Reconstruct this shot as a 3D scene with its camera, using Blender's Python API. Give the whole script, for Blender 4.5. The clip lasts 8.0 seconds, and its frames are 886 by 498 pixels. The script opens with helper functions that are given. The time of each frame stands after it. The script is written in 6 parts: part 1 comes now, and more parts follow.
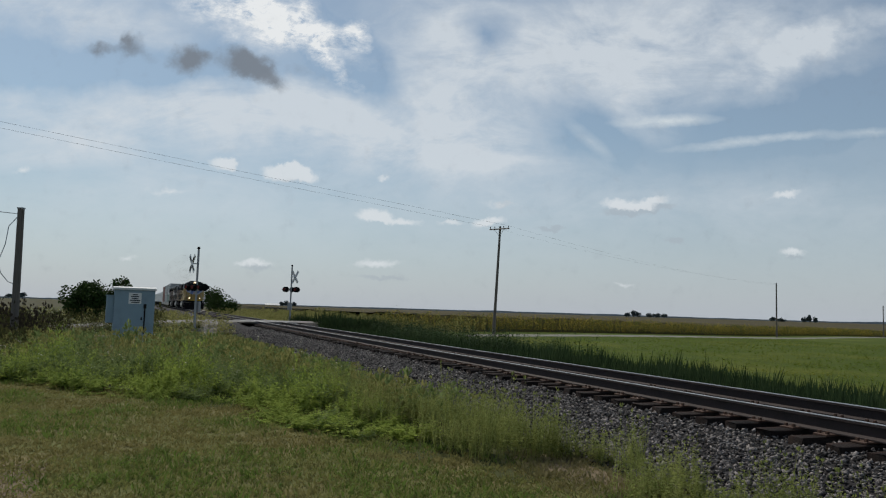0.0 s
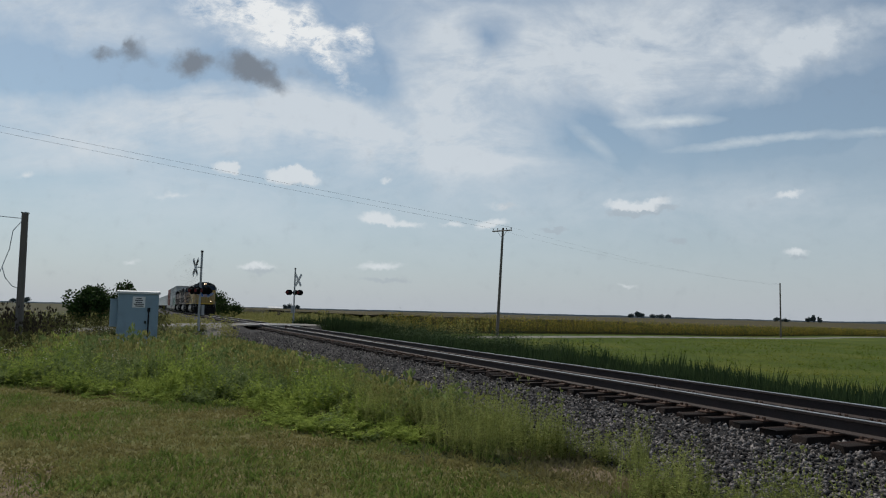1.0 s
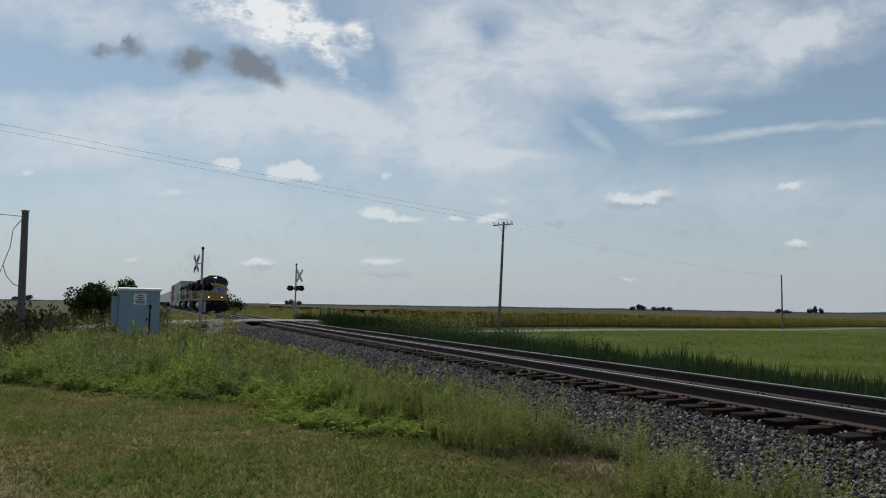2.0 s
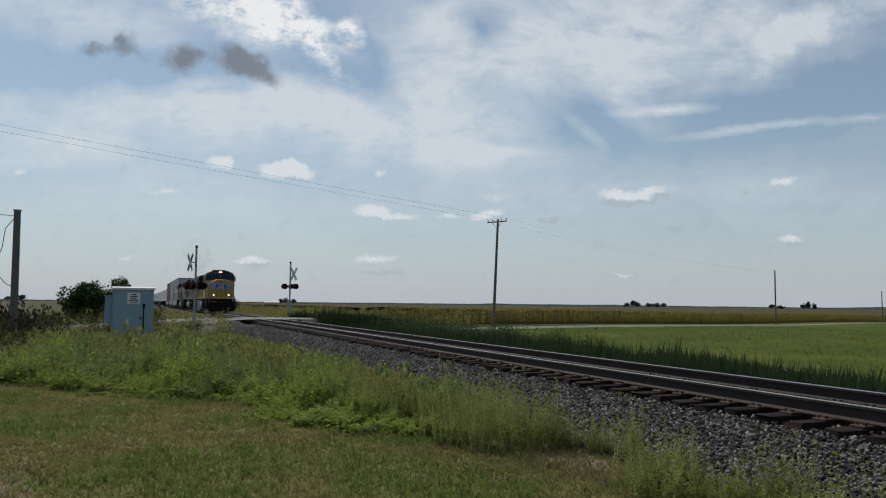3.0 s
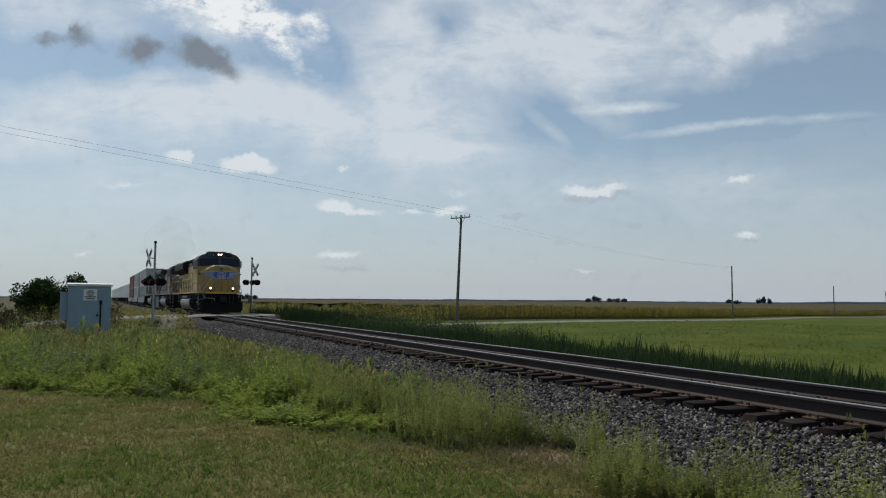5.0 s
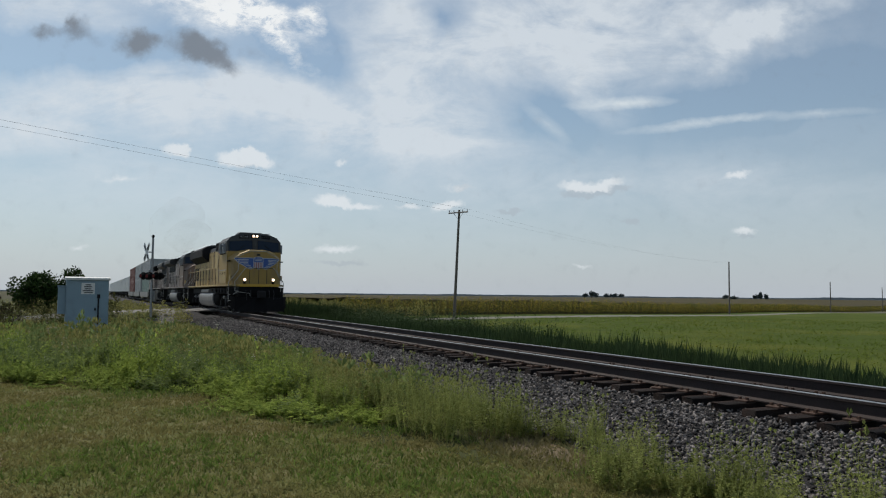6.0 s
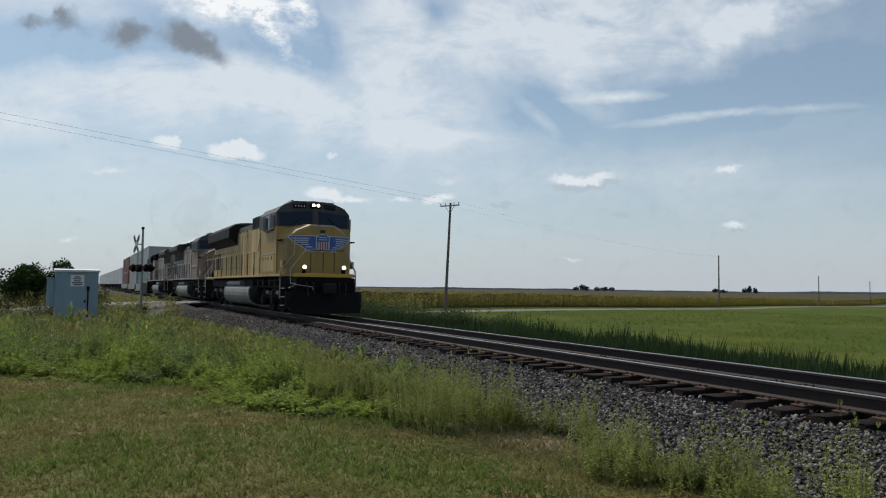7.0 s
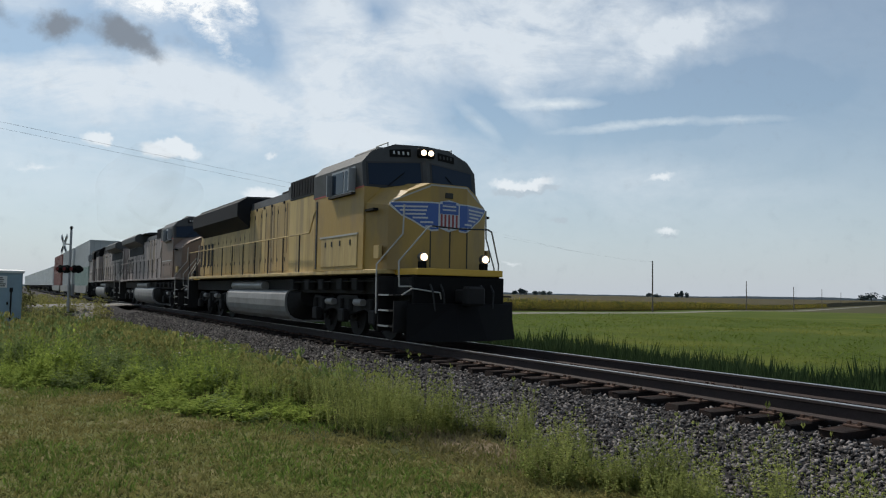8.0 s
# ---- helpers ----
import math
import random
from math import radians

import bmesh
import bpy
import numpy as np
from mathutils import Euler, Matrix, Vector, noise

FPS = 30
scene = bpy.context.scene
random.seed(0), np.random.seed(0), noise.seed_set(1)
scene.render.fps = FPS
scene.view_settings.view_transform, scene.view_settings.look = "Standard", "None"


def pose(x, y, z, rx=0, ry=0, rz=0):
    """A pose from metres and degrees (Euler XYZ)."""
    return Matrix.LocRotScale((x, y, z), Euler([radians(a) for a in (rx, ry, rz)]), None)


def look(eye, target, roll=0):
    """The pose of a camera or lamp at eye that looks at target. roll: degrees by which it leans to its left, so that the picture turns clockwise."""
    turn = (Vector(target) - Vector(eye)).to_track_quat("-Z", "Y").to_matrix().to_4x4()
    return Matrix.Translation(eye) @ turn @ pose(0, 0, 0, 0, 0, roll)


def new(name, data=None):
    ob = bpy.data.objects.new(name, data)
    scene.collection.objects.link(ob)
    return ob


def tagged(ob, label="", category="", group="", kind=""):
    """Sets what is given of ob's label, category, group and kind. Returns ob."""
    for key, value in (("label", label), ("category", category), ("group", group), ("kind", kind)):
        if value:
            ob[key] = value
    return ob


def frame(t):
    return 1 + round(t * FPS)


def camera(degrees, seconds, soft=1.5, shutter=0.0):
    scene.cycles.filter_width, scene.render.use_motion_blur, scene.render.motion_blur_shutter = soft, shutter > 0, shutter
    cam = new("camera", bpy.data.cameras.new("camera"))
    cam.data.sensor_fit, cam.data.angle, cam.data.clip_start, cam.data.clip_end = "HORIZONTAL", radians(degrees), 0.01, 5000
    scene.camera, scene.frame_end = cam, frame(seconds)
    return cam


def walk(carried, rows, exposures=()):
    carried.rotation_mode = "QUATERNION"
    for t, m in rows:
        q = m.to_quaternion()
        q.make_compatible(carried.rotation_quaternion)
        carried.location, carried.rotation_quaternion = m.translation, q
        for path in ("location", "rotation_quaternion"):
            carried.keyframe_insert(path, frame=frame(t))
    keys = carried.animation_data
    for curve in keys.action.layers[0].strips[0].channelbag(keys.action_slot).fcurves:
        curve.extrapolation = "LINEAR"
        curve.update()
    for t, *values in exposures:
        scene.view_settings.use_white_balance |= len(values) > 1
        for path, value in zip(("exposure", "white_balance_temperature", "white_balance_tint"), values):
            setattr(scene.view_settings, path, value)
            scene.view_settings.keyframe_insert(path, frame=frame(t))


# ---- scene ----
cam = camera(61.53, 8.0, soft=1.15)
EYE = (0.0, 0.0, 1.10)


def aim(yaw, pitch, roll, dx, dy, dz):
    """The camera's pose near its stand: degrees to the left, up, and leaning to its left, and the sway of the hand."""
    return Matrix.Translation((EYE[0] + dx, EYE[1] + dy, EYE[2] + dz)) @ pose(0, 0, 0, 90 + pitch, 0, yaw) @ pose(0, 0, 0, 0, 0, roll)


PATH = [
        (0.0, -0.00, 4.71, 1.74, 0.000, 0.000, 0.000),
        (0.5, 0.04, 4.91, 1.60, 0.012, -0.014, 0.001),
        (1.0, 0.23, 4.87, 1.41, 0.001, -0.020, -0.009),
        (1.5, 0.42, 4.65, 1.03, 0.010, -0.001, -0.011),
        (3.0, -0.13, 4.25, 0.59, 0.026, 0.006, -0.014),
        (3.5, -0.84, 4.23, 0.50, 0.021, 0.016, -0.008),
        (4.0, -1.76, 4.16, 0.40, -0.007, 0.036, -0.010),
        (4.5, -2.65, 4.06, 0.29, 0.023, 0.001, -0.007),
        (6.0, -3.16, 3.55, 0.60, -0.017, -0.014, -0.008),
        (6.5, -3.16, 3.24, 0.80, -0.040, -0.016, -0.033),
        (7.0, -3.86, 3.03, 0.73, -0.036, -0.006, -0.018),
        (7.5, -5.70, 3.07, 0.79, -0.017, -0.001, -0.016),
        (8.0, -8.46, 3.35, 1.01, -0.043, 0.010, -0.014),
]
walk(cam, [(row[0], aim(*row[1:])) for row in PATH], exposures=[(0.0, -0.12), (1.5, -0.12), (3.5, -0.08), (6.5, 0.02), (8.0, 0.15)])

# ---- plan: the rail tops are z = 0; s runs away along the track, d to the far side of it ----
TRACK_AZ = -22.15
U = Vector((math.sin(radians(TRACK_AZ)), math.cos(radians(TRACK_AZ)), 0))
N = Vector((U.y, -U.x, 0))
TRACK_D = 8.3
ROAD_AZ = 42.5
RU = Vector((math.sin(radians(ROAD_AZ)), math.cos(radians(ROAD_AZ)), 0))
RN = Vector((RU.y, -RU.x, 0))
CROSS = Vector((-12.4, 52.0, 0))


def on_track(s, d, z=0.0):
    return U * s + N * (TRACK_D + d) + Vector((0, 0, z))


def polar(az, dist, z=0.0):
    a = radians(az)
    return Vector((math.sin(a) * dist, math.cos(a) * dist, z))


def smooth(a, b, x):
    k = np.clip((np.asarray(x, float) - a) / (b - a), 0, 1)
    return k * k * (3 - 2 * k)


def ground_z(x, y):
    """The height of the bare ground."""
    x, y = np.asarray(x, float), np.asarray(y, float)
    d = x * N.x + y * N.y - TRACK_D
    r = np.hypot(x, y)
    near = -0.55 - 0.25 * smooth(14, 34, r) * (d < 0)
    far = -1.15 - 0.95 * smooth(20, 120, d) - 1.3 * smooth(120, 260, d)
    z = np.where(d < 0, near, far)
    z = z + (-0.40 - z) * (1 - smooth(1.4, 3.2, np.abs(d)))
    # the road climbs to the crossing
    p = (x - CROSS.x) * RU.x + (y - CROSS.y) * RU.y
    q = np.abs((x - CROSS.x) * RN.x + (y - CROSS.y) * RN.y)
    lift = (1 - smooth(3.2, 7.0, q)) * (1 - smooth(3, 22, np.abs(p)))
    z = z + (-0.06 - z) * lift * smooth(1.2, 2.6, np.abs(d))
    return z + 0.03 * np.sin(x * 0.7 + 1.3) * np.sin(y * 0.6) * smooth(3.4, 5, np.abs(d))


def gz(p):
    return float(ground_z(p[0], p[1]))

# ---- sky and sun ----
def link(nt, a, b):
    nt.links.new(a, b)


def build_sky():
    w = bpy.data.worlds.new("sky")
    scene.world = w
    w.use_nodes = True
    nt = w.node_tree
    nt.nodes.clear()
    new_node = nt.nodes.new

    def math_node(op, a, b=None, c=None, clamp=False):
        nd = new_node("ShaderNodeMath")
        nd.operation, nd.use_clamp = op, clamp
        for i, v in enumerate((a, b, c)):
            if v is None:
                continue
            if isinstance(v, (int, float)):
                nd.inputs[i].default_value = v
            else:
                link(nt, v, nd.inputs[i])
        return nd.outputs[0]

    def ramp(v, lo, hi):
        nd = new_node("ShaderNodeMapRange")
        nd.interpolation_type = "SMOOTHSTEP"
        link(nt, v, nd.inputs[0])
        nd.inputs[1].default_value, nd.inputs[2].default_value = lo, hi
        return nd.outputs[0]

    def mix(f, a, b):
        nd = new_node("ShaderNodeMix")
        nd.data_type = "RGBA"
        for sock, v in ((nd.inputs[0], f), (nd.inputs[6], a), (nd.inputs[7], b)):
            if isinstance(v, tuple):
                sock.default_value = (*v, 1)
            elif isinstance(v, (int, float)):
                sock.default_value = v
            else:
                link(nt, v, sock)
        return nd.outputs[2]

    def fbm(vec, scale, detail=6, rough=0.55, dist=0.0, stretch=(1, 1, 1), rot=0):
        mp = new_node("ShaderNodeMapping")
        link(nt, vec, mp.inputs[0])
        mp.inputs["Scale"].default_value = stretch
        mp.inputs["Rotation"].default_value = (0, 0, radians(rot))
        nd = new_node("ShaderNodeTexNoise")
        link(nt, mp.outputs[0], nd.inputs["Vector"])
        nd.inputs["Scale"].default_value, nd.inputs["Detail"].default_value = scale, detail
        nd.inputs["Roughness"].default_value, nd.inputs["Distortion"].default_value = rough, dist
        return nd

    tc = new_node("ShaderNodeTexCoord").outputs["Generated"]
    sep = new_node("ShaderNodeSeparateXYZ")
    link(nt, tc, sep.inputs[0])
    x, y, z = sep.outputs
    yy = math_node("MAXIMUM", y, 0.15)
    comb = new_node("ShaderNodeCombineXYZ")
    link(nt, math_node("DIVIDE", x, yy), comb.inputs[0])
    link(nt, math_node("DIVIDE", z, yy), comb.inputs[1])
    flat = comb.outputs[0]

    def warp(vec, scale, amount):
        nd = fbm(vec, scale, 5, 0.6)
        sub = new_node("ShaderNodeVectorMath")
        sub.operation = "SUBTRACT"
        link(nt, nd.outputs["Color"], sub.inputs[0])
        sub.inputs[1].default_value = (0.5, 0.5, 0.5)
        ml = new_node("ShaderNodeVectorMath")
        ml.operation = "MULTIPLY_ADD"
        link(nt, sub.outputs[0], ml.inputs[0])
        ml.inputs[1].default_value = (amount, amount, 0)
        link(nt, vec, ml.inputs[2])
        return ml.outputs[0]

    def blobs(vec, rows, start=0.0):
        """The sum of soft ovals: across, up, turn, half width, half height, weight."""
        total = start
        for a, e, turn, sx, sy, weight in rows:
            mp = new_node("ShaderNodeMapping")
            mp.vector_type = "TEXTURE"
            link(nt, vec, mp.inputs[0])
            mp.inputs["Location"].default_value = (a, e, 0)
            mp.inputs["Rotation"].default_value = (0, 0, radians(turn))
            mp.inputs["Scale"].default_value = (sx, sy, 1)
            gr = new_node("ShaderNodeTexGradient")
            gr.gradient_type = "SPHERICAL"
            link(nt, mp.outputs[0], gr.inputs[0])
            total = math_node("MULTIPLY_ADD", gr.outputs["Fac"], weight, total)
        return total

    clear = new_node("ShaderNodeTexSky")
    clear.sky_type, clear.sun_disc = "NISHITA", False
    clear.sun_elevation, clear.sun_rotation = radians(SUN_EL), radians(SUN_AZ)
    clear.air_density, clear.dust_density, clear.ozone_density = 1.0, 0.6, 2.5
    dim = new_node("ShaderNodeVectorMath")
    dim.operation = "MULTIPLY"
    link(nt, clear.outputs[0], dim.inputs[0])
    dim.inputs[1].default_value = (SKY_STRENGTH * 0.93, SKY_STRENGTH * 1.04, SKY_STRENGTH * 0.99)
    colour = dim.outputs[0]

    # haze that thickens towards the horizon
    haze = math_node("MAXIMUM", math_node("POWER", math_node("SUBTRACT", 1.0, math_node("MAXIMUM", z, 0.0), clamp=True), 4.5), 0.30)
    colour = mix(math_node("MULTIPLY", haze, 0.93), colour, (0.472, 0.518, 0.580))

    # high thin cloud in sheets, with gaps
    wide = warp(flat, 6.0, 0.11)
    streaky = fbm(flat, 7.0, 8, 0.62, 0.6, (0.6, 1.5, 1), 12).outputs["Fac"]
    fine = fbm(flat, 26.0, 7, 0.65, 0.4, (0.7, 1.3, 1), -25).outputs["Fac"]
    sheets = blobs(wide, SHEETS, 0.12)
    sheets = blobs(wide, BANDS, sheets)
    sheets = blobs(wide, GAPS, sheets)
    grain = math_node("MULTIPLY_ADD", streaky, 1.9, -0.66)
    grain = math_node("MULTIPLY_ADD", fine, 0.7, math_node("ADD", grain, -0.08))
    dens = math_node("MULTIPLY", sheets, grain, clamp=True)
    dens = math_node("MULTIPLY", dens, ramp(z, -0.02, 0.16), clamp=True)
    colour = mix(math_node("MULTIPLY", dens, 0.86), colour, (0.675, 0.73, 0.78))

    # thin streaks
    slim = warp(flat, 22.0, 0.014)
    st = math_node("MULTIPLY", blobs(slim, STREAKS), math_node("MULTIPLY_ADD", fine, 1.6, -0.1), clamp=True)
    colour = mix(st, colour, (0.68, 0.745, 0.785))

    # bright broken cloud
    torn = warp(flat, 18.0, 0.075)
    rag = fbm(flat, 34.0, 9, 0.72, 0.3, (0.8, 1.4, 1), 20).outputs["Fac"]
    br = math_node("MULTIPLY", blobs(torn, BRIGHT), math_node("MULTIPLY_ADD", rag, 4.2, -1.45), clamp=True)
    colour = mix(br, colour, (0.86, 0.885, 0.90))

    # small heaped clouds: grey undersides, then white tops
    puffy = warp(flat, 60.0, 0.020)
    lump = fbm(flat, 62.0, 6, 0.6).outputs["Fac"]
    edge = math_node("MULTIPLY_ADD", lump, 0.9, -0.45)
    under = ramp(math_node("ADD", blobs(puffy, UNDERSIDES), edge), 0.25, 0.75)
    colour = mix(math_node("MULTIPLY", under, 0.5), colour, (0.40, 0.455, 0.51))
    tops = ramp(math_node("ADD", blobs(puffy, HEAPS), edge), 0.12, 1.05)
    colour = mix(math_node("MULTIPLY", tops, 0.80), colour, (0.76, 0.80, 0.83))

    # dark low scraps against the light
    ragged = warp(flat, 24.0, 0.045)
    scrap = fbm(flat, 40.0, 6, 0.6).outputs["Fac"]
    dark = ramp(math_node("ADD", blobs(ragged, SCRAPS), math_node("MULTIPLY_ADD", scrap, 1.4, -0.75)), -0.05, 1.45)
    colour = mix(math_node("MULTIPLY", dark, 0.92), colour, (0.200, 0.228, 0.268))

    bg = new_node("ShaderNodeBackground")
    link(nt, colour, bg.inputs[0])
    out = new_node("ShaderNodeOutputWorld")
    link(nt, bg.outputs[0], out.inputs[0])


SUN_EL, SUN_AZ = 50.0, -37.0
SKY_STRENGTH = 0.085
# across and up as slopes from straight ahead (+y), turn, half width, half height, weight
SHEETS = [(-0.50, 0.40, -8, 0.30, 0.06, 1.5), (-0.58, 0.27, 4, 0.20, 0.05, 1.0), (-0.36, 0.245, 8, 0.34, 0.06, 1.5),
          (-0.10, 0.245, -4, 0.34, 0.075, 1.9), (0.02, 0.345, -20, 0.19, 0.13, 1.65), (0.30, 0.385, 0, 0.34, 0.115, 1.8),
          (0.24, 0.31, -60, 0.14, 0.08, 1.2), (0.50, 0.372, 24, 0.17, 0.035, 1.7)]
BANDS = [(-0.30, 0.165, 0, 0.75, 0.09, 0.55), (0.36, 0.155, 0, 0.42, 0.05, 0.55), (0.02, 0.20, 0, 0.18, 0.05, 0.9), (0.0, 0.08, 0, 1.6, 0.10, 0.35)]
GAPS = [(0.048, 0.388, 20, 0.055, 0.04, -1.7), (-0.125, 0.325, -50, 0.16, 0.045, -1.5), (0.20, 0.238, -6, 0.16, 0.05, -0.9),
        (0.56, 0.29, 14, 0.24, 0.06, -0.9), (-0.49, 0.325, 4, 0.24, 0.05, -1.2), (-0.34, 0.40, -60, 0.09, 0.05, -0.6)]
STREAKS = [(0.30, 0.267, 4, 0.085, 0.011, 1.3), (0.41, 0.243, 8, 0.13, 0.008, 0.95), (0.57, 0.258, 5, 0.12, 0.008, 0.55), (0.195, 0.238, -40, 0.05, 0.012, 0.6)]
BRIGHT = [(-0.27, 0.40, -14, 0.13, 0.052, 1.5), (-0.20, 0.375, -25, 0.11, 0.035, 1.2), (-0.165, 0.335, -48, 0.07, 0.014, 1.0), (-0.125, 0.372, -20, 0.03, 0.02, 1.3)]
HEAPS = [(-0.301, 0.190, 0, 0.026, 0.012, 1.5), (-0.292, 0.188, 0, 0.014, 0.009, 1.0), (-0.215, 0.179, 0, 0.046, 0.016, 1.9), (-0.208, 0.186, 6, 0.026, 0.013, 1.2), (-0.190, 0.176, -14, 0.028, 0.010, 0.9),
         (-0.094, 0.125, 0, 0.032, 0.012, 1.7), (-0.060, 0.117, -5, 0.045, 0.007, 1.2), (0.011, 0.118, 0, 0.026, 0.005, 1.0), (0.061, 0.121, 10, 0.030, 0.009, 1.5), (0.075, 0.145, 0, 0.040, 0.008, 0.7),
         (0.234, 0.151, 0, 0.030, 0.010, 1.4), (0.280, 0.155, 14, 0.034, 0.010, 1.4), (0.262, 0.147, 0, 0.036, 0.006, 1.0), (0.463, 0.171, 15, 0.030, 0.008, 1.3),
         (-0.090, 0.061, 5, 0.050, 0.008, 1.1), (-0.253, 0.056, 0, 0.040, 0.007, 1.1), (0.473, 0.093, 0, 0.028, 0.008, 1.1), (0.247, 0.041, 0, 0.020, 0.005, 0.8),
         (-0.373, 0.149, 3, 0.045, 0.008, 0.8), (-0.574, 0.172, 10, 0.020, 0.008, 0.9), (-0.083, 0.177, 0, 0.012, 0.006, 0.8), (-0.424, 0.058, 0, 0.016, 0.006, 0.8)]
UNDERSIDES = [(0.245, 0.141, 0, 0.050, 0.010, 1.3), (0.292, 0.148, 8, 0.040, 0.008, 1.1), (-0.205, 0.170, 0, 0.045, 0.010, 0.7), (0.145, 0.115, 0, 0.030, 0.006, 1.2),
              (0.312, 0.103, 0, 0.022, 0.009, 1.1), (0.079, 0.145, 0, 0.030, 0.008, 0.8), (-0.245, 0.050, 0, 0.040, 0.008, 0.9), (-0.08, 0.042, 0, 0.060, 0.006, 1.0),
              (0.478, 0.086, 0, 0.030, 0.005, 0.8), (-0.30, 0.184, 0, 0.03, 0.006, 0.6)]
SCRAPS = [(-0.478, 0.343, 6, 0.028, 0.011, 1.1), (-0.440, 0.347, 30, 0.030, 0.017, 1.15), (-0.445, 0.360, 60, 0.018, 0.010, 0.9), (-0.418, 0.336, -10, 0.026, 0.012, 0.55),
          (-0.360, 0.331, 0, 0.036, 0.026, 1.6), (-0.345, 0.340, 10, 0.026, 0.018, 0.7), (-0.287, 0.330, -6, 0.048, 0.026, 1.5), (-0.268, 0.330, -30, 0.042, 0.026, 1.2),
          (-0.240, 0.306, -36, 0.032, 0.017, 1.3), (-0.208, 0.320, 5, 0.040, 0.016, 0.45)]
build_sky()

sun = new("sun", bpy.data.lights.new("sun", "SUN"))
sun.data.energy, sun.data.angle, sun.data.color = 3.3, radians(2), (1.0, 0.94, 0.84)
sun.matrix_world = look(polar(SUN_AZ, 30, 30 * math.tan(radians(SUN_EL))), (0, 0, 0))

# ---- materials ----
def material(name, colour, second=None, rough=0.6, metal=0.0, scale=6.0, fine=60.0, bump=0.15, spread=0.5, island=0.0, each=0.0,
             stain=None, stain_scale=1.5, stain_amount=0.5, stretch=(1, 1, 1), see=0.0, spec=0.5):
    """Two-scale colour between colour and second, stains of their own shape, fine relief; see: light that passes through a leaf."""
    m = bpy.data.materials.new(name)
    m.use_nodes = True
    nt = m.node_tree
    b = nt.nodes["Principled BSDF"]
    mk = nt.nodes.new
    second = second or tuple(c * 0.7 for c in colour)
    tc = mk("ShaderNodeTexCoord")
    mp = mk("ShaderNodeMapping")
    mp.inputs["Scale"].default_value = stretch
    link(nt, tc.outputs["Object"], mp.inputs[0])

    def noise_at(sc, detail=5):
        nd = mk("ShaderNodeTexNoise")
        nd.inputs["Scale"].default_value, nd.inputs["Detail"].default_value = sc, detail
        nd.inputs["Roughness"].default_value = 0.6
        link(nt, mp.outputs[0], nd.inputs["Vector"])
        return nd.outputs["Fac"]

    def calc(op, a, c, clamp=False):
        nd = mk("ShaderNodeMath")
        nd.operation, nd.use_clamp = op, clamp
        for i, v in enumerate((a, c)):
            if isinstance(v, (int, float)):
                nd.inputs[i].default_value = v
            else:
                link(nt, v, nd.inputs[i])
        return nd.outputs[0]

    def blend(f, a, c):
        nd = mk("ShaderNodeMix")
        nd.data_type = "RGBA"
        link(nt, f, nd.inputs[0])
        for sock, v in ((nd.inputs[6], a), (nd.inputs[7], c)):
            if isinstance(v, tuple):
                sock.default_value = (*v, 1)
            else:
                link(nt, v, sock)
        return nd.outputs[2]

    grain = noise_at(fine)
    f = calc("ADD", calc("MULTIPLY", calc("SUBTRACT", noise_at(scale), 0.5), 2.2 * spread), calc("MULTIPLY", calc("SUBTRACT", grain, 0.5), 1.4 * spread))
    if island:
        geo = mk("ShaderNodeNewGeometry")
        f = calc("ADD", f, calc("MULTIPLY", calc("SUBTRACT", geo.outputs["Random Per Island"], 0.5), island))
    if each:
        oi = mk("ShaderNodeObjectInfo")
        f = calc("ADD", f, calc("MULTIPLY", calc("SUBTRACT", oi.outputs["Random"], 0.5), each))
    col = blend(calc("ADD", f, 0.5, True), colour, second)
    if stain:
        mr = mk("ShaderNodeMapRange")
        mr.interpolation_type = "SMOOTHSTEP"
        link(nt, noise_at(stain_scale, 8), mr.inputs[0])
        mr.inputs[1].default_value, mr.inputs[2].default_value, mr.inputs[4].default_value = 0.46, 0.68, stain_amount
        col = blend(mr.outputs[0], col, stain)
    link(nt, col, b.inputs["Base Color"])
    b.inputs["Metallic"].default_value = metal
    b.inputs["Specular IOR Level"].default_value = spec
    rr = mk("ShaderNodeMapRange")
    link(nt, grain, rr.inputs[0])
    rr.inputs[3].default_value, rr.inputs[4].default_value = max(0.03, rough - 0.1), min(1, rough + 0.1)
    link(nt, rr.outputs[0], b.inputs["Roughness"])
    if bump:
        bp = mk("ShaderNodeBump")
        bp.inputs["Strength"].default_value, bp.inputs["Distance"].default_value = bump, 0.02
        link(nt, grain, bp.inputs["Height"])
        link(nt, bp.outputs[0], b.inputs["Normal"])
    if see:
        tr = mk("ShaderNodeBsdfTranslucent")
        link(nt, col, tr.inputs[0])
        ms = mk("ShaderNodeMixShader")
        ms.inputs[0].default_value = see
        link(nt, b.outputs[0], ms.inputs[1])
        link(nt, tr.outputs[0], ms.inputs[2])
        link(nt, ms.outputs[0], nt.nodes["Material Output"].inputs[0])
    return m


def glow(name, colour, strength):
    m = bpy.data.materials.new(name)
    m.use_nodes = True
    b = m.node_tree.nodes["Principled BSDF"]
    b.inputs["Base Color"].default_value = (*colour, 1)
    b.inputs["Emission Color"].default_value, b.inputs["Emission Strength"].default_value = (*colour, 1), strength
    return m


def glassy(name, tint, rough=0.08):
    m = bpy.data.materials.new(name)
    m.use_nodes = True
    b = m.node_tree.nodes["Principled BSDF"]
    b.inputs["Base Color"].default_value = (*tint, 1)
    b.inputs["Roughness"].default_value, b.inputs["IOR"].default_value = rough, 1.5
    b.inputs["Specular IOR Level"].default_value = 0.22
    return m


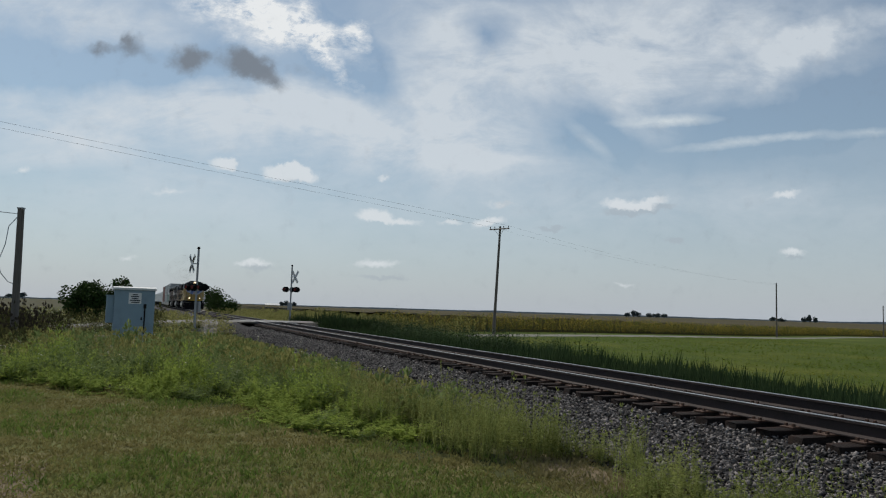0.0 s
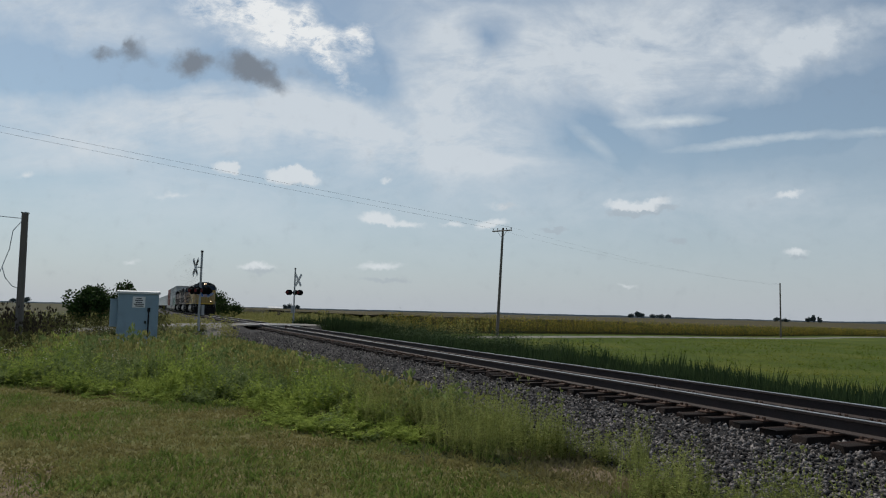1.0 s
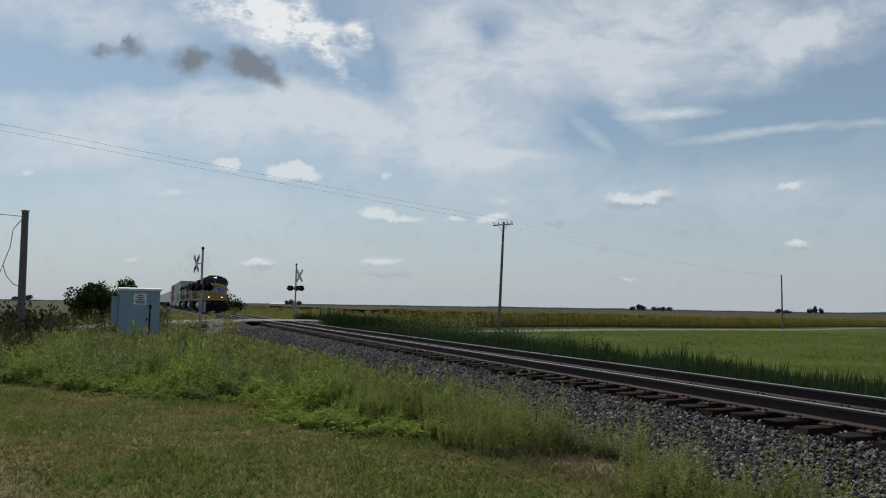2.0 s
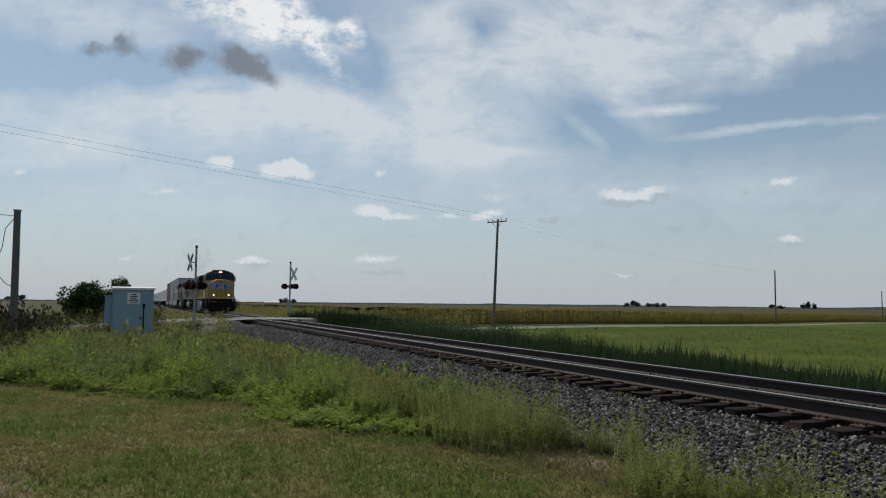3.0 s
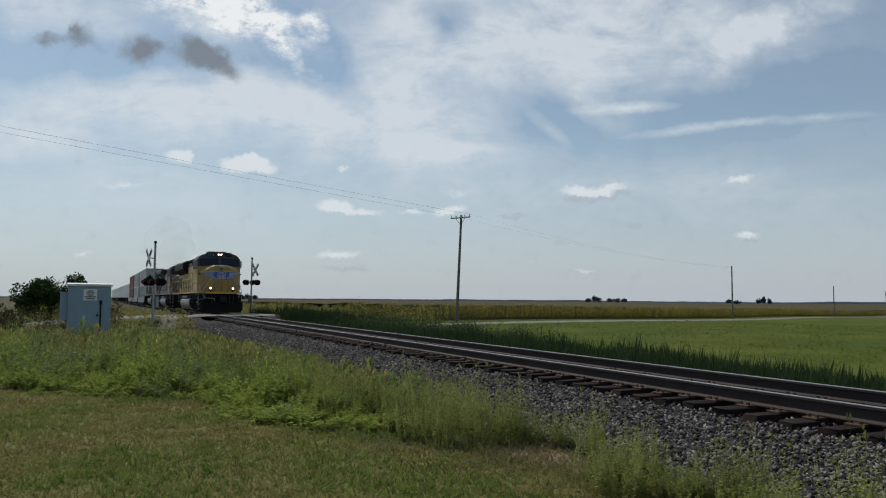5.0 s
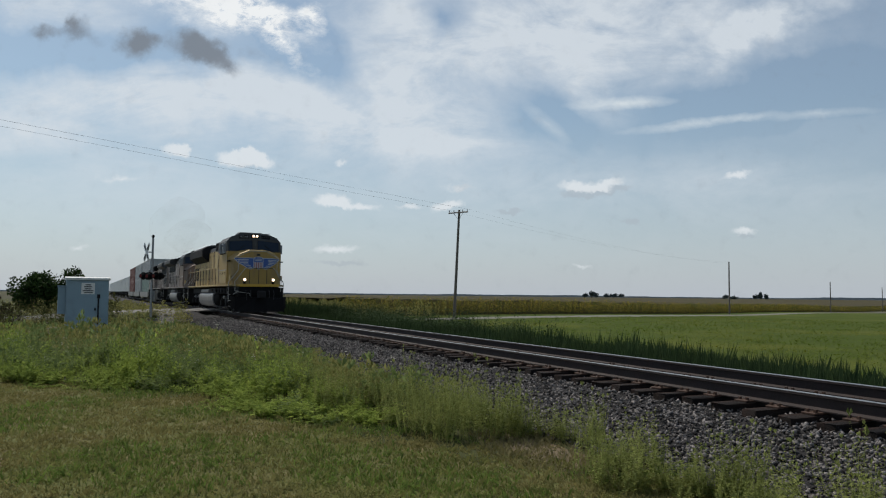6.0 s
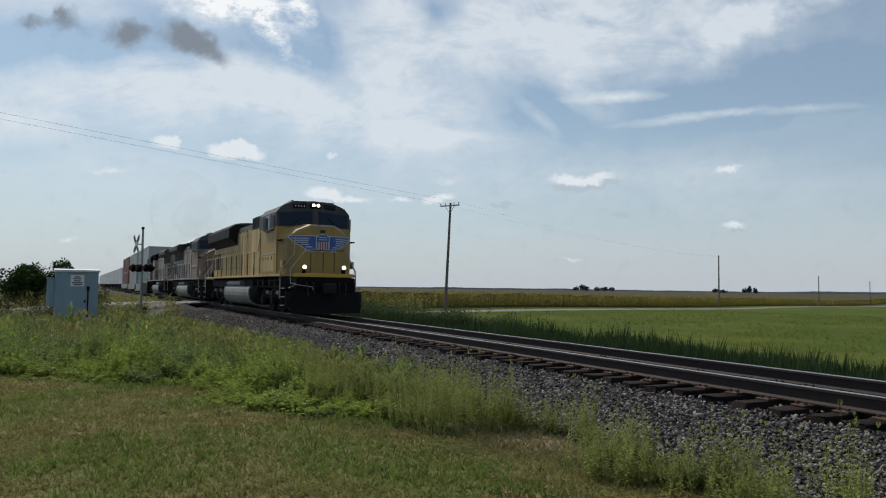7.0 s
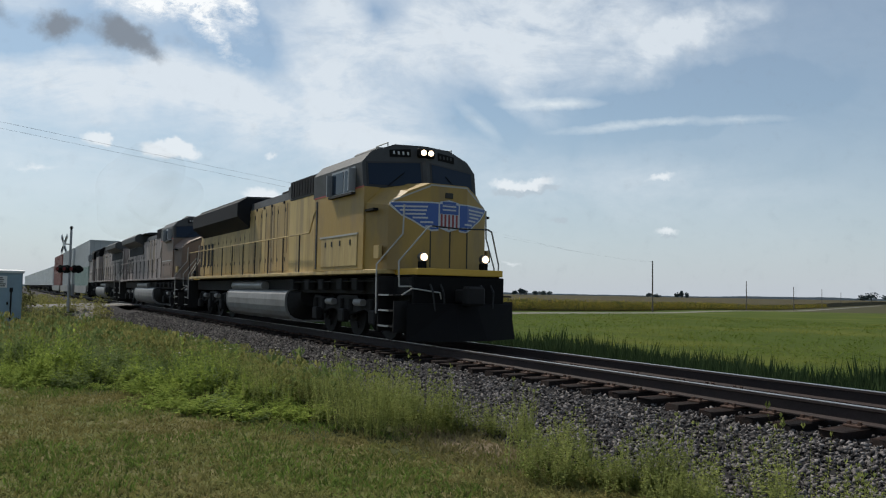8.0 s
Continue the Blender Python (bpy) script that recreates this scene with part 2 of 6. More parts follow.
M = {}
M["lawn"] = material("mown_grass_soil", (0.140, 0.138, 0.046), (0.085, 0.095, 0.030), 0.95, scale=1.1, fine=28, bump=0.9, stain=(0.185, 0.145, 0.072), stain_scale=0.9, stain_amount=0.75, spec=0.1)
M["weedsoil"] = material("weedy_soil", (0.07, 0.075, 0.026), (0.04, 0.045, 0.018), 0.95, scale=0.8, fine=18, bump=0.8, spec=0.1)
M["dirt"] = material("dry_dirt", (0.19, 0.150, 0.095), (0.12, 0.095, 0.06), 0.95, scale=2.5, fine=40, bump=0.7, spec=0.1)
# bed colour taken near black to paint the shaded gaps among the stones
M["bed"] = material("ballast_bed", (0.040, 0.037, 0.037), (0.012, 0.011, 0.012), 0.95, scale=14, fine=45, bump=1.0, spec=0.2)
M["hay"] = material("green_crop_ground", (0.074, 0.098, 0.020), (0.048, 0.070, 0.015), 0.95, scale=0.30, fine=3.0, bump=0.9, stain=(0.135, 0.138, 0.030), stain_scale=0.09, stain_amount=0.55, spec=0.03)
M["tan"] = material("ripening_field", (0.070, 0.064, 0.030), (0.046, 0.045, 0.021), 0.95, scale=0.06, fine=0.9, bump=0.6, stretch=(1, 0.3, 1), spec=0.1)
M["gravel"] = material("pale_gravel_road", (0.215, 0.203, 0.183), (0.145, 0.137, 0.123), 0.9, scale=0.8, fine=25, bump=0.5, spec=0.2)
M["stone"] = material("grey_crushed_stone", (0.225, 0.205, 0.195), (0.016, 0.014, 0.014), 0.85, scale=3, fine=40, bump=0.3, island=1.3, spec=0.2)
M["railside"] = material("rusty_rail_steel", (0.034, 0.019, 0.017), (0.012, 0.008, 0.008), 0.8, metal=0.0, scale=3, fine=40, bump=0.2)
M["railtop"] = material("polished_rail_steel", (0.52, 0.50, 0.49), (0.38, 0.365, 0.35), 0.38, metal=0.9, scale=2, fine=30, bump=0.02)
M["tie"] = material("weathered_creosoted_timber", (0.024, 0.018, 0.016), (0.008, 0.007, 0.007), 0.85, scale=5, fine=45, bump=0.6, each=0.8, stretch=(0.35, 3, 3), spec=0.12, stain=(0.050, 0.028, 0.020), stain_scale=2, stain_amount=0.5)
M["plate"] = material("rusty_tie_plate", (0.095, 0.050, 0.032), (0.05, 0.028, 0.02), 0.8, metal=0.2, scale=12, fine=60)
M["panel"] = material("worn_crossing_concrete", (0.200, 0.195, 0.188), (0.13, 0.128, 0.122), 0.85, scale=2, fine=30, each=0.5)
M["wood"] = material("grey_weathered_pole_wood", (0.165, 0.145, 0.125), (0.085, 0.075, 0.066), 0.85, scale=3, fine=30, bump=0.5, stretch=(4, 4, 0.3))
M["wire"] = material("dull_wire", (0.38, 0.40, 0.43), rough=0.6, bump=0)
M["galv"] = material("galvanised_steel", (0.36, 0.37, 0.38), (0.24, 0.25, 0.26), 0.5, metal=0.6, scale=6, fine=40)
M["cabinet"] = material("pale_blue_painted_steel", (0.23, 0.325, 0.385), (0.19, 0.275, 0.33), 0.5, scale=1.2, fine=20, bump=0.05, stain=(0.17, 0.22, 0.25), stain_scale=2.5, stain_amount=0.4)
M["roofw"] = material("chalky_white_steel", (0.62, 0.63, 0.62), (0.48, 0.49, 0.48), 0.6, scale=3, fine=30, bump=0.05)
M["white"] = material("white_paint", (0.72, 0.72, 0.70), (0.58, 0.58, 0.56), 0.5, scale=4, fine=30, bump=0.05)
M["ink"] = material("dark_print", (0.05, 0.05, 0.05), rough=0.7, bump=0)
M["black"] = material("sooty_black_steel", (0.0030, 0.0030, 0.004), (0.007, 0.0065, 0.006), 0.8, scale=3, fine=30, bump=0.15, spec=0.15)
M["under"] = material("grimy_underframe_steel", (0.005, 0.005, 0.006), (0.020, 0.018, 0.017), 0.8, scale=2.2, fine=20, bump=0.3, spec=0.3)
M["tank"] = material("dusty_grey_tank_steel", (0.25, 0.245, 0.24), (0.17, 0.165, 0.16), 0.5, scale=1.2, fine=14, bump=0.08, stain=(0.10, 0.095, 0.09), stain_scale=1.1, stain_amount=0.5)
M["yellow"] = material("faded_yellow_loco_paint", (0.385, 0.245, 0.056), (0.30, 0.190, 0.046), 0.58, scale=0.7, fine=10, bump=0.04, stain=(0.22, 0.155, 0.075), stain_scale=1.4, stain_amount=0.6, stretch=(1, 1, 0.35))
M["yellowhood"] = material("bleached_grimy_yellow_paint", (0.50, 0.37, 0.150), (0.30, 0.20, 0.070), 0.65, scale=1.5, fine=14, bump=0.05, spread=0.8, stain=(0.17, 0.13, 0.085), stain_scale=1.3, stain_amount=0.62, stretch=(1.6, 1, 0.16), each=0.55)
M["bright"] = material("bright_yellow_sill_stripe", (0.60, 0.36, 0.03), (0.48, 0.28, 0.03), 0.45, scale=3, fine=20, bump=0.03)
M["red"] = material("thin_red_stripe_paint", (0.40, 0.05, 0.03), rough=0.5, bump=0)
M["grey"] = material("grey_loco_roof_paint", (0.062, 0.065, 0.068), (0.040, 0.042, 0.043), 0.6, scale=1.4, fine=14, bump=0.06, stain=(0.028, 0.027, 0.025), stain_scale=1.2, stain_amount=0.6, spec=0.3)
M["grille"] = material("dark_radiator_mesh", (0.006, 0.007, 0.010), (0.013, 0.014, 0.017), 0.75, scale=3, fine=160, bump=0.5, spec=0.2)
M["glass"] = glassy("dark_cab_glass", (0.006, 0.016, 0.034), 0.05)
M["rubber"] = material("black_rubber_seal", (0.012, 0.012, 0.012), rough=0.6, bump=0)
M["handrail"] = material("chalky_white_handrail", (0.42, 0.41, 0.375), (0.30, 0.29, 0.265), 0.5, scale=5, fine=30, bump=0)
M["handdark"] = material("grimy_dark_handrail", (0.030, 0.026, 0.020), (0.018, 0.016, 0.014), 0.7, scale=5, fine=30, bump=0)
M["lamp"] = glow("lit_headlamp", (1.0, 0.74, 0.48), 3.0)
M["lampring"] = material("lamp_ring_steel", (0.20, 0.19, 0.18), rough=0.4, metal=0.7, bump=0)
M["blue"] = material("emblem_blue_enamel", (0.035, 0.095, 0.33), (0.03, 0.075, 0.26), 0.45, scale=4, fine=20, bump=0.02)
M["emwhite"] = material("emblem_silver_white", (0.50, 0.52, 0.54), (0.40, 0.42, 0.44), 0.5, scale=4, fine=20, bump=0.02)
M["emred"] = material("emblem_red_enamel", (0.30, 0.05, 0.05), rough=0.5, bump=0.02)
M["brown"] = material("dirty_brownish_loco_paint", (0.215, 0.145, 0.105), (0.145, 0.098, 0.072), 0.6, scale=0.9, fine=10, bump=0.05, stain=(0.13, 0.10, 0.085), stain_scale=1.2, stain_amount=0.7, stretch=(1, 1, 0.4))
M["dusty"] = material("dusty_grey_loco_paint", (0.34, 0.290, 0.265), (0.175, 0.150, 0.138), 0.65, scale=1.2, fine=12, bump=0.05, spread=0.9, stain=(0.050, 0.045, 0.042), stain_scale=1.2, stain_amount=0.75, stretch=(1.5, 1, 0.2), each=0.55)
M["boxgrey"] = material("pale_grey_container_steel", (0.40, 0.42, 0.43), (0.33, 0.345, 0.355), 0.5, scale=0.5, fine=6, bump=0.05, stain=(0.26, 0.27, 0.27), stain_scale=0.8, stain_amount=0.5, stretch=(1, 1, 0.3))
M["boxgreen"] = material("washed_green_container_steel", (0.20, 0.29, 0.26), (0.15, 0.23, 0.20), 0.5, scale=0.5, fine=6, bump=0.05, stain=(0.26, 0.27, 0.26), stain_scale=0.8, stain_amount=0.5)
M["boxred"] = material("faded_red_container_steel", (0.24, 0.085, 0.07), (0.17, 0.06, 0.05), 0.55, scale=0.5, fine=6, bump=0.05)
M["boxwhite"] = material("dull_white_trailer_skin", (0.70, 0.72, 0.72), (0.58, 0.60, 0.60), 0.45, scale=0.5, fine=6, bump=0.03, stain=(0.36, 0.37, 0.37), stain_scale=0.7, stain_amount=0.4)
M["bark"] = material("grey_brown_bark", (0.10, 0.075, 0.05), (0.05, 0.04, 0.028), 0.9, scale=5, fine=30, bump=0.8, stretch=(3, 3, 0.6))
M["leaf"] = material("dark_green_leaf", (0.040, 0.070, 0.020), (0.022, 0.042, 0.013), 0.55, scale=1.5, fine=9, bump=0, island=0.9, see=0.25, spec=0.03)
M["lawnblade"] = material("mown_grass_blade", (0.250, 0.250, 0.084), (0.130, 0.145, 0.046), 0.7, scale=0.9, fine=6, bump=0, island=0.9, see=0.42, stain=(0.27, 0.225, 0.10), stain_scale=0.8, stain_amount=0.7, spec=0.03)
M["weedlime"] = material("bright_green_weed_leaf", (0.350, 0.420, 0.092), (0.145, 0.205, 0.044), 0.8, scale=0.6, fine=5, bump=0, island=1.0, see=0.5, spec=0.03)
M["weedgreen"] = material("mid_green_weed_leaf", (0.230, 0.285, 0.110), (0.100, 0.140, 0.045), 0.8, scale=0.6, fine=5, bump=0, island=0.9, see=0.45, spec=0.03)
M["weedfeather"] = material("yellow_green_feathery_leaf", (0.330, 0.355, 0.115), (0.130, 0.160, 0.046), 0.8, scale=0.35, fine=5, bump=0, island=0.9, see=0.45, spec=0.03)
M["bankweed"] = material("dark_olive_bank_weed", (0.115, 0.112, 0.042), (0.050, 0.056, 0.022), 0.85, scale=0.35, fine=5, bump=0, island=0.9, see=0.25, spec=0.03)
M["weedolive"] = material("olive_weed_leaf", (0.380, 0.350, 0.135), (0.140, 0.150, 0.046), 0.8, scale=0.35, fine=5, bump=0, island=0.9, see=0.42, spec=0.03)
M["seed"] = material("straw_seed_head", (0.27, 0.235, 0.12), (0.19, 0.17, 0.075), 0.8, scale=1, fine=6, bump=0, island=0.8, see=0.3, spec=0.03)
M["bloom"] = material("white_weed_flower", (0.62, 0.60, 0.52), (0.48, 0.48, 0.38), 0.8, bump=0, see=0.3, spec=0.03)
M["reed"] = material("dark_green_ditch_grass", (0.058, 0.088, 0.034), (0.022, 0.040, 0.019), 0.7, scale=0.3, fine=4, bump=0, island=0.9, see=0.25, spec=0.03)
M["crop"] = material("green_crop_leaf", (0.135, 0.175, 0.036), (0.085, 0.125, 0.024), 0.8, scale=0.12, fine=2, bump=0, island=0.8, see=0.42, stain=(0.22, 0.21, 0.05), stain_scale=0.10, stain_amount=0.6, spec=0.03)
M["corn"] = material("yellowing_corn_leaf", (0.235, 0.185, 0.035), (0.070, 0.088, 0.022), 0.7, scale=0.10, fine=1.5, bump=0, island=1.1, see=0.28, spec=0.03)
M["corntop"] = material("brown_tasselled_corn_canopy", (0.086, 0.072, 0.040), (0.056, 0.050, 0.027), 0.9, scale=0.05, fine=1.2, bump=0.8, stretch=(1, 0.35, 1), spec=0.05)
# leaves lightened and blued: distance haze is mixed into this colour
M["fartree"] = material("haze_tinted_tree_leaf", (0.075, 0.098, 0.098), (0.052, 0.072, 0.076), 0.8, scale=0.2, fine=1, bump=0, island=0.6, spec=0.03)
# pale blue-grey: the haze before the woods is painted into their colour
M["farwood"] = material("haze_painted_woods", (0.30, 0.335, 0.36), (0.25, 0.285, 0.31), 0.9, scale=0.01, fine=0.1, bump=0, spec=0.0)
M["dead"] = material("dark_dead_stalk", (0.060, 0.048, 0.034), (0.035, 0.028, 0.022), 0.9, scale=2, fine=9, bump=0, island=0.6, see=0.1, spec=0.03)
M["lushblade"] = material("lush_clover_leaf", (0.180, 0.250, 0.056), (0.080, 0.118, 0.028), 0.8, scale=0.9, fine=6, bump=0, island=0.9, see=0.42, spec=0.03)
M["dryblade"] = material("dry_grass_blade", (0.275, 0.240, 0.092), (0.155, 0.142, 0.052), 0.85, scale=0.9, fine=6, bump=0, island=1.0, see=0.38, spec=0.03)
M["grime"] = material("dark_oily_streak", (0.14, 0.105, 0.07), (0.30, 0.22, 0.10), 0.7, scale=4, fine=18, bump=0, spread=0.9, stretch=(3, 3, 0.3), spec=0.2)

# ---- mesh helpers ----
def mesh_object(name, verts, faces, mats, parent=None, label="", smooth_shade=False):
    me = bpy.data.meshes.new(name)
    me.from_pydata([tuple(v) for v in verts], [], faces)
    for m in mats if isinstance(mats, (list, tuple)) else [mats]:
        me.materials.append(m)
    ob = new(name, me)
    if parent:
        ob.parent = parent
    if label:
        ob["label"] = label
    if smooth_shade:
        me.polygons.foreach_set("use_smooth", [True] * len(me.polygons))
    return ob


def part(name, bm, mat, parent=None, label=""):
    """One mesh object from a bmesh, under a thing or a part."""
    bmesh.ops.recalc_face_normals(bm, faces=bm.faces)
    me = bpy.data.meshes.new(name)
    bm.to_mesh(me)
    bm.free()
    me.materials.append(mat)
    ob = new(name, me)
    if parent:
        ob.parent = parent
    if label:
        ob["label"] = label
    return ob


def empty(name, label, category, group="", at=None):
    ob = new(name)
    tagged(ob, label, category, group)
    if at is not None:
        ob.matrix_basis = at
    return ob


def box(bm, x0, x1, y0, y1, z0, z1, bevel=0.0, m=None):
    made = bmesh.ops.create_cube(bm, size=1)["verts"]
    for v in made:
        v.co = Vector((x0 + (v.co.x + 0.5) * (x1 - x0), y0 + (v.co.y + 0.5) * (y1 - y0), z0 + (v.co.z + 0.5) * (z1 - z0)))
    if bevel:
        edges = list({e for v in made for e in v.link_edges})
        res = bmesh.ops.bevel(bm, geom=edges, offset=bevel, segments=1, affect="EDGES", profile=0.5)
        made = list({v for f in res["faces"] for v in f.verts} | {v for v in made if v.is_valid})
    if m:
        bmesh.ops.transform(bm, matrix=m, verts=made)
    return bm


def one_box(*a, **k):
    return box(bmesh.new(), *a, **k)


def prism(bm, ring_a, ring_b):
    """A solid between two closed rings of equally many points."""
    a = [bm.verts.new(p) for p in ring_a]
    b = [bm.verts.new(p) for p in ring_b]
    n = len(a)
    for i in range(n):
        bm.faces.new((a[i], a[(i + 1) % n], b[(i + 1) % n], b[i]))
    bm.faces.new(a[::-1])
    bm.faces.new(b)
    return bm


def along_x(profile, x0, x1, bm=None):
    """A (y, z) profile drawn out from x0 to x1."""
    return prism(bm or bmesh.new(), [(x0, y, z) for y, z in profile], [(x1, y, z) for y, z in profile])


def along_y(profile, y0, y1, bm=None):
    return prism(bm or bmesh.new(), [(x, y0, z) for x, z in profile], [(x, y1, z) for x, z in profile])


def rod(bm, a, b, r, n=8, r2=None):
    a, b = Vector(a), Vector(b)
    q = (b - a).to_track_quat("Z", "Y")
    ring = [Vector((math.cos(2 * math.pi * i / n), math.sin(2 * math.pi * i / n), 0)) for i in range(n)]
    return prism(bm, [a + q @ (v * r) for v in ring], [b + q @ (v * (r2 if r2 is not None else r)) for v in ring])


def tube(points, r, n=6, bm=None):
    bm = bm or bmesh.new()
    for a, b in zip(points, points[1:]):
        rod(bm, a, b, r, n)
    return bm


def disc(bm, centre, axis, r, depth, n=20, r2=None):
    c, ax = Vector(centre), Vector(axis).normalized()
    return rod(bm, c - ax * depth / 2, c + ax * depth / 2, r, n, r2)


def scatter(name, template, spots, mat, label, category, kind="stuff", parent=None):
    """Many copies of templates in one mesh. spots: rows of x, y, z, turn, scale, height scale, template, lean x, lean y."""
    vs, fs, base = [], [], 0
    spots = np.asarray(spots, float)
    for k, (tv, tf) in enumerate(template):
        sel = spots[spots[:, 6].astype(int) == k]
        if not len(sel):
            continue
        c, s = np.cos(sel[:, 3])[:, None], np.sin(sel[:, 3])[:, None]
        X, Y, Z = tv[:, 0][None], tv[:, 1][None], tv[:, 2][None]
        sc, hs = sel[:, 4][:, None], sel[:, 5][:, None]
        px = (X * c - Y * s) * sc + sel[:, 0][:, None] + Z * hs * sel[:, 7][:, None]
        py = (X * s + Y * c) * sc + sel[:, 1][:, None] + Z * hs * sel[:, 8][:, None]
        pz = Z * hs + sel[:, 2][:, None]
        vs.append(np.stack([px, py, pz], -1).reshape(-1, 3))
        fs.append((tf[None] + (np.arange(len(sel)) * len(tv))[:, None, None]).reshape(-1, tf.shape[1]) + base)
        base += len(sel) * len(tv)
    v, f = np.concatenate(vs).astype(np.float32), np.concatenate(fs).astype(np.int32)
    me = bpy.data.meshes.new(name)
    me.vertices.add(len(v))
    me.vertices.foreach_set("co", v.ravel())
    k = f.shape[1]
    me.loops.add(f.size)
    me.loops.foreach_set("vertex_index", f.ravel())
    me.polygons.add(len(f))
    me.polygons.foreach_set("loop_start", np.arange(len(f), dtype=np.int32) * k)
    me.update(calc_edges=True)
    me.materials.append(mat)
    ob = new(name, me)
    if parent:
        ob.parent = parent
        return ob
    return tagged(ob, label, category, kind=kind)


rng = np.random.default_rng(7)


def blade_tuft(count, height, spread, width, bend, g):
    """A tuft of narrow bent blades, two triangles each."""
    v, f = [], []
    for i in range(count):
        a, r = g.uniform(0, 2 * math.pi), spread * math.sqrt(g.uniform())
        x, y = r * math.cos(a), r * math.sin(a)
        t = g.uniform(0, 2 * math.pi)
        w = width * g.uniform(0.6, 1.2) / 2
        h = height * g.uniform(0.55, 1.1)
        bx, by = bend * h * math.cos(a + g.uniform(-1, 1)), bend * h * math.sin(a + g.uniform(-1, 1))
        wx, wy = w * math.cos(t), w * math.sin(t)
        n = len(v)
        v += [(x - wx, y - wy, -0.03), (x + wx, y + wy, -0.03), (x + bx * 0.35 + wx * 0.7, y + by * 0.35 + wy * 0.7, h * 0.6), (x + bx, y + by, h)]
        f += [(n, n + 1, n + 2), (n, n + 2, n + 3)]
    return np.array(v), np.array(f)


def leafy_weed(stems, height, spread, leaf, leaves, g, top=0.0, droop=0.2):
    """Upright stems with alternate leaves that grow smaller towards the tip; top: length of a loose flower head."""
    v, f = [], []
    for i in range(stems):
        a, r = g.uniform(0, 2 * math.pi), spread * math.sqrt(g.uniform())
        x, y = r * math.cos(a), r * math.sin(a)
        h = height * g.uniform(0.6, 1.1)
        lx, ly = g.uniform(-0.18, 0.18) * h, g.uniform(-0.18, 0.18) * h
        n = len(v)
        w = 0.005
        v += [(x - w, y, -0.03), (x + w, y, -0.03), (x + lx, y + ly, h)]
        f += [(n, n + 1, n + 2)]
        for j in range(leaves):
            k = (j + g.uniform(0, 1)) / leaves
            k = 0.12 + 0.88 * k
            px, py, pz = x + lx * k, y + ly * k, h * k
            b = g.uniform(0, 2 * math.pi)
            ln = leaf * g.uniform(0.6, 1.2) * (1.15 - 0.75 * k)
            wd = ln * g.uniform(0.16, 0.30)
            dx, dy = math.cos(b), math.sin(b)
            up = g.uniform(-droop, 0.8) * ln
            n = len(v)
            v += [(px, py, pz), (px + dx * ln * 0.5 - dy * wd, py + dy * ln * 0.5 + dx * wd, pz + up * 0.6),
                  (px + dx * ln, py + dy * ln, pz + up * 0.8), (px + dx * ln * 0.5 + dy * wd, py + dy * ln * 0.5 - dx * wd, pz + up * 0.5)]
            f += [(n, n + 1, n + 2), (n, n + 2, n + 3)]
        if top:
            for j in range(5):
                b = g.uniform(0, 2 * math.pi)
                q = top * g.uniform(0.3, 1)
                px, py, pz = x + lx, y + ly, h - q * 0.4
                n = len(v)
                v += [(px, py, pz), (px + math.cos(b) * q * 0.45, py + math.sin(b) * q * 0.45, pz + q * 0.5), (px + math.cos(b + 0.5) * q * 0.25, py + math.sin(b + 0.5) * q * 0.25, pz + q * 0.9)]
                f += [(n, n + 1, n + 2)]
    return np.array(v), np.array(f)


def spots_from(sd, scale, height, kinds, lean=0.0, sink=0.0, z=None):
    """Rows for scatter() from track coordinates."""
    sd = np.asarray(sd)
    n = len(sd)
    x = U.x * sd[:, 0] + N.x * (TRACK_D + sd[:, 1])
    y = U.y * sd[:, 0] + N.y * (TRACK_D + sd[:, 1])
    zz = ground_z(x, y) - sink if z is None else z
    sc = rng.uniform(*scale, n)
    hs = sc * rng.uniform(*height, n)
    return np.stack([x, y, zz, rng.uniform(0, 6.283, n), sc, hs, rng.integers(0, kinds, n), rng.normal(0, lean, n), rng.normal(0, lean, n)], 1)


def off_road(sd, margin=3.4):
    x = U.x * sd[:, 0] + N.x * (TRACK_D + sd[:, 1])
    y = U.y * sd[:, 0] + N.y * (TRACK_D + sd[:, 1])
    return np.abs((x - CROSS.x) * RN.x + (y - CROSS.y) * RN.y) > margin


def off_apron(sd):
    """Clear of the bare gravel beside the crossing."""
    return ~((sd[:, 0] > 35) & (sd[:, 0] < 50) & (sd[:, 1] > -5.0 + 0.18 * np.abs(sd[:, 0] - 44)) & (sd[:, 1] < 0))


def low_by_track(sp, sd, tall):
    """Plants get lower towards the ballast."""
    cap = 0.44 - 0.14 * smooth(9, 13, sd[:, 0]) + 0.21 * np.clip(-3.2 - sd[:, 1], -0.6, 9)
    slope = 0.0385 - 0.014 * ragged(sd, 0.32, 77.0) + rng.normal(0, 0.003, len(sp))
    far = np.clip(1.15 - slope * np.hypot(sp[:, 0], sp[:, 1]) - sp[:, 2], 0.35, 1.5)
    sp[:, 5] = np.minimum(sp[:, 5], np.minimum(cap, far) / tall * rng.uniform(0.6, 1.15, len(sp)))
    return sp


def ragged(sd, scale=0.6, seed=3.0):
    return np.array([noise.noise((a * scale, b * scale, seed)) for a, b in sd])


def lawn_edge(s):
    """How far from the track the mown grass begins."""
    return np.interp(s, [3, 5, 7, 8.8, 10.5, 12, 14, 17, 22, 40], [-3.6, -3.8, -4.7, -5.6, -5.9, -6.6, -7.9, -10.8, -16, -40])


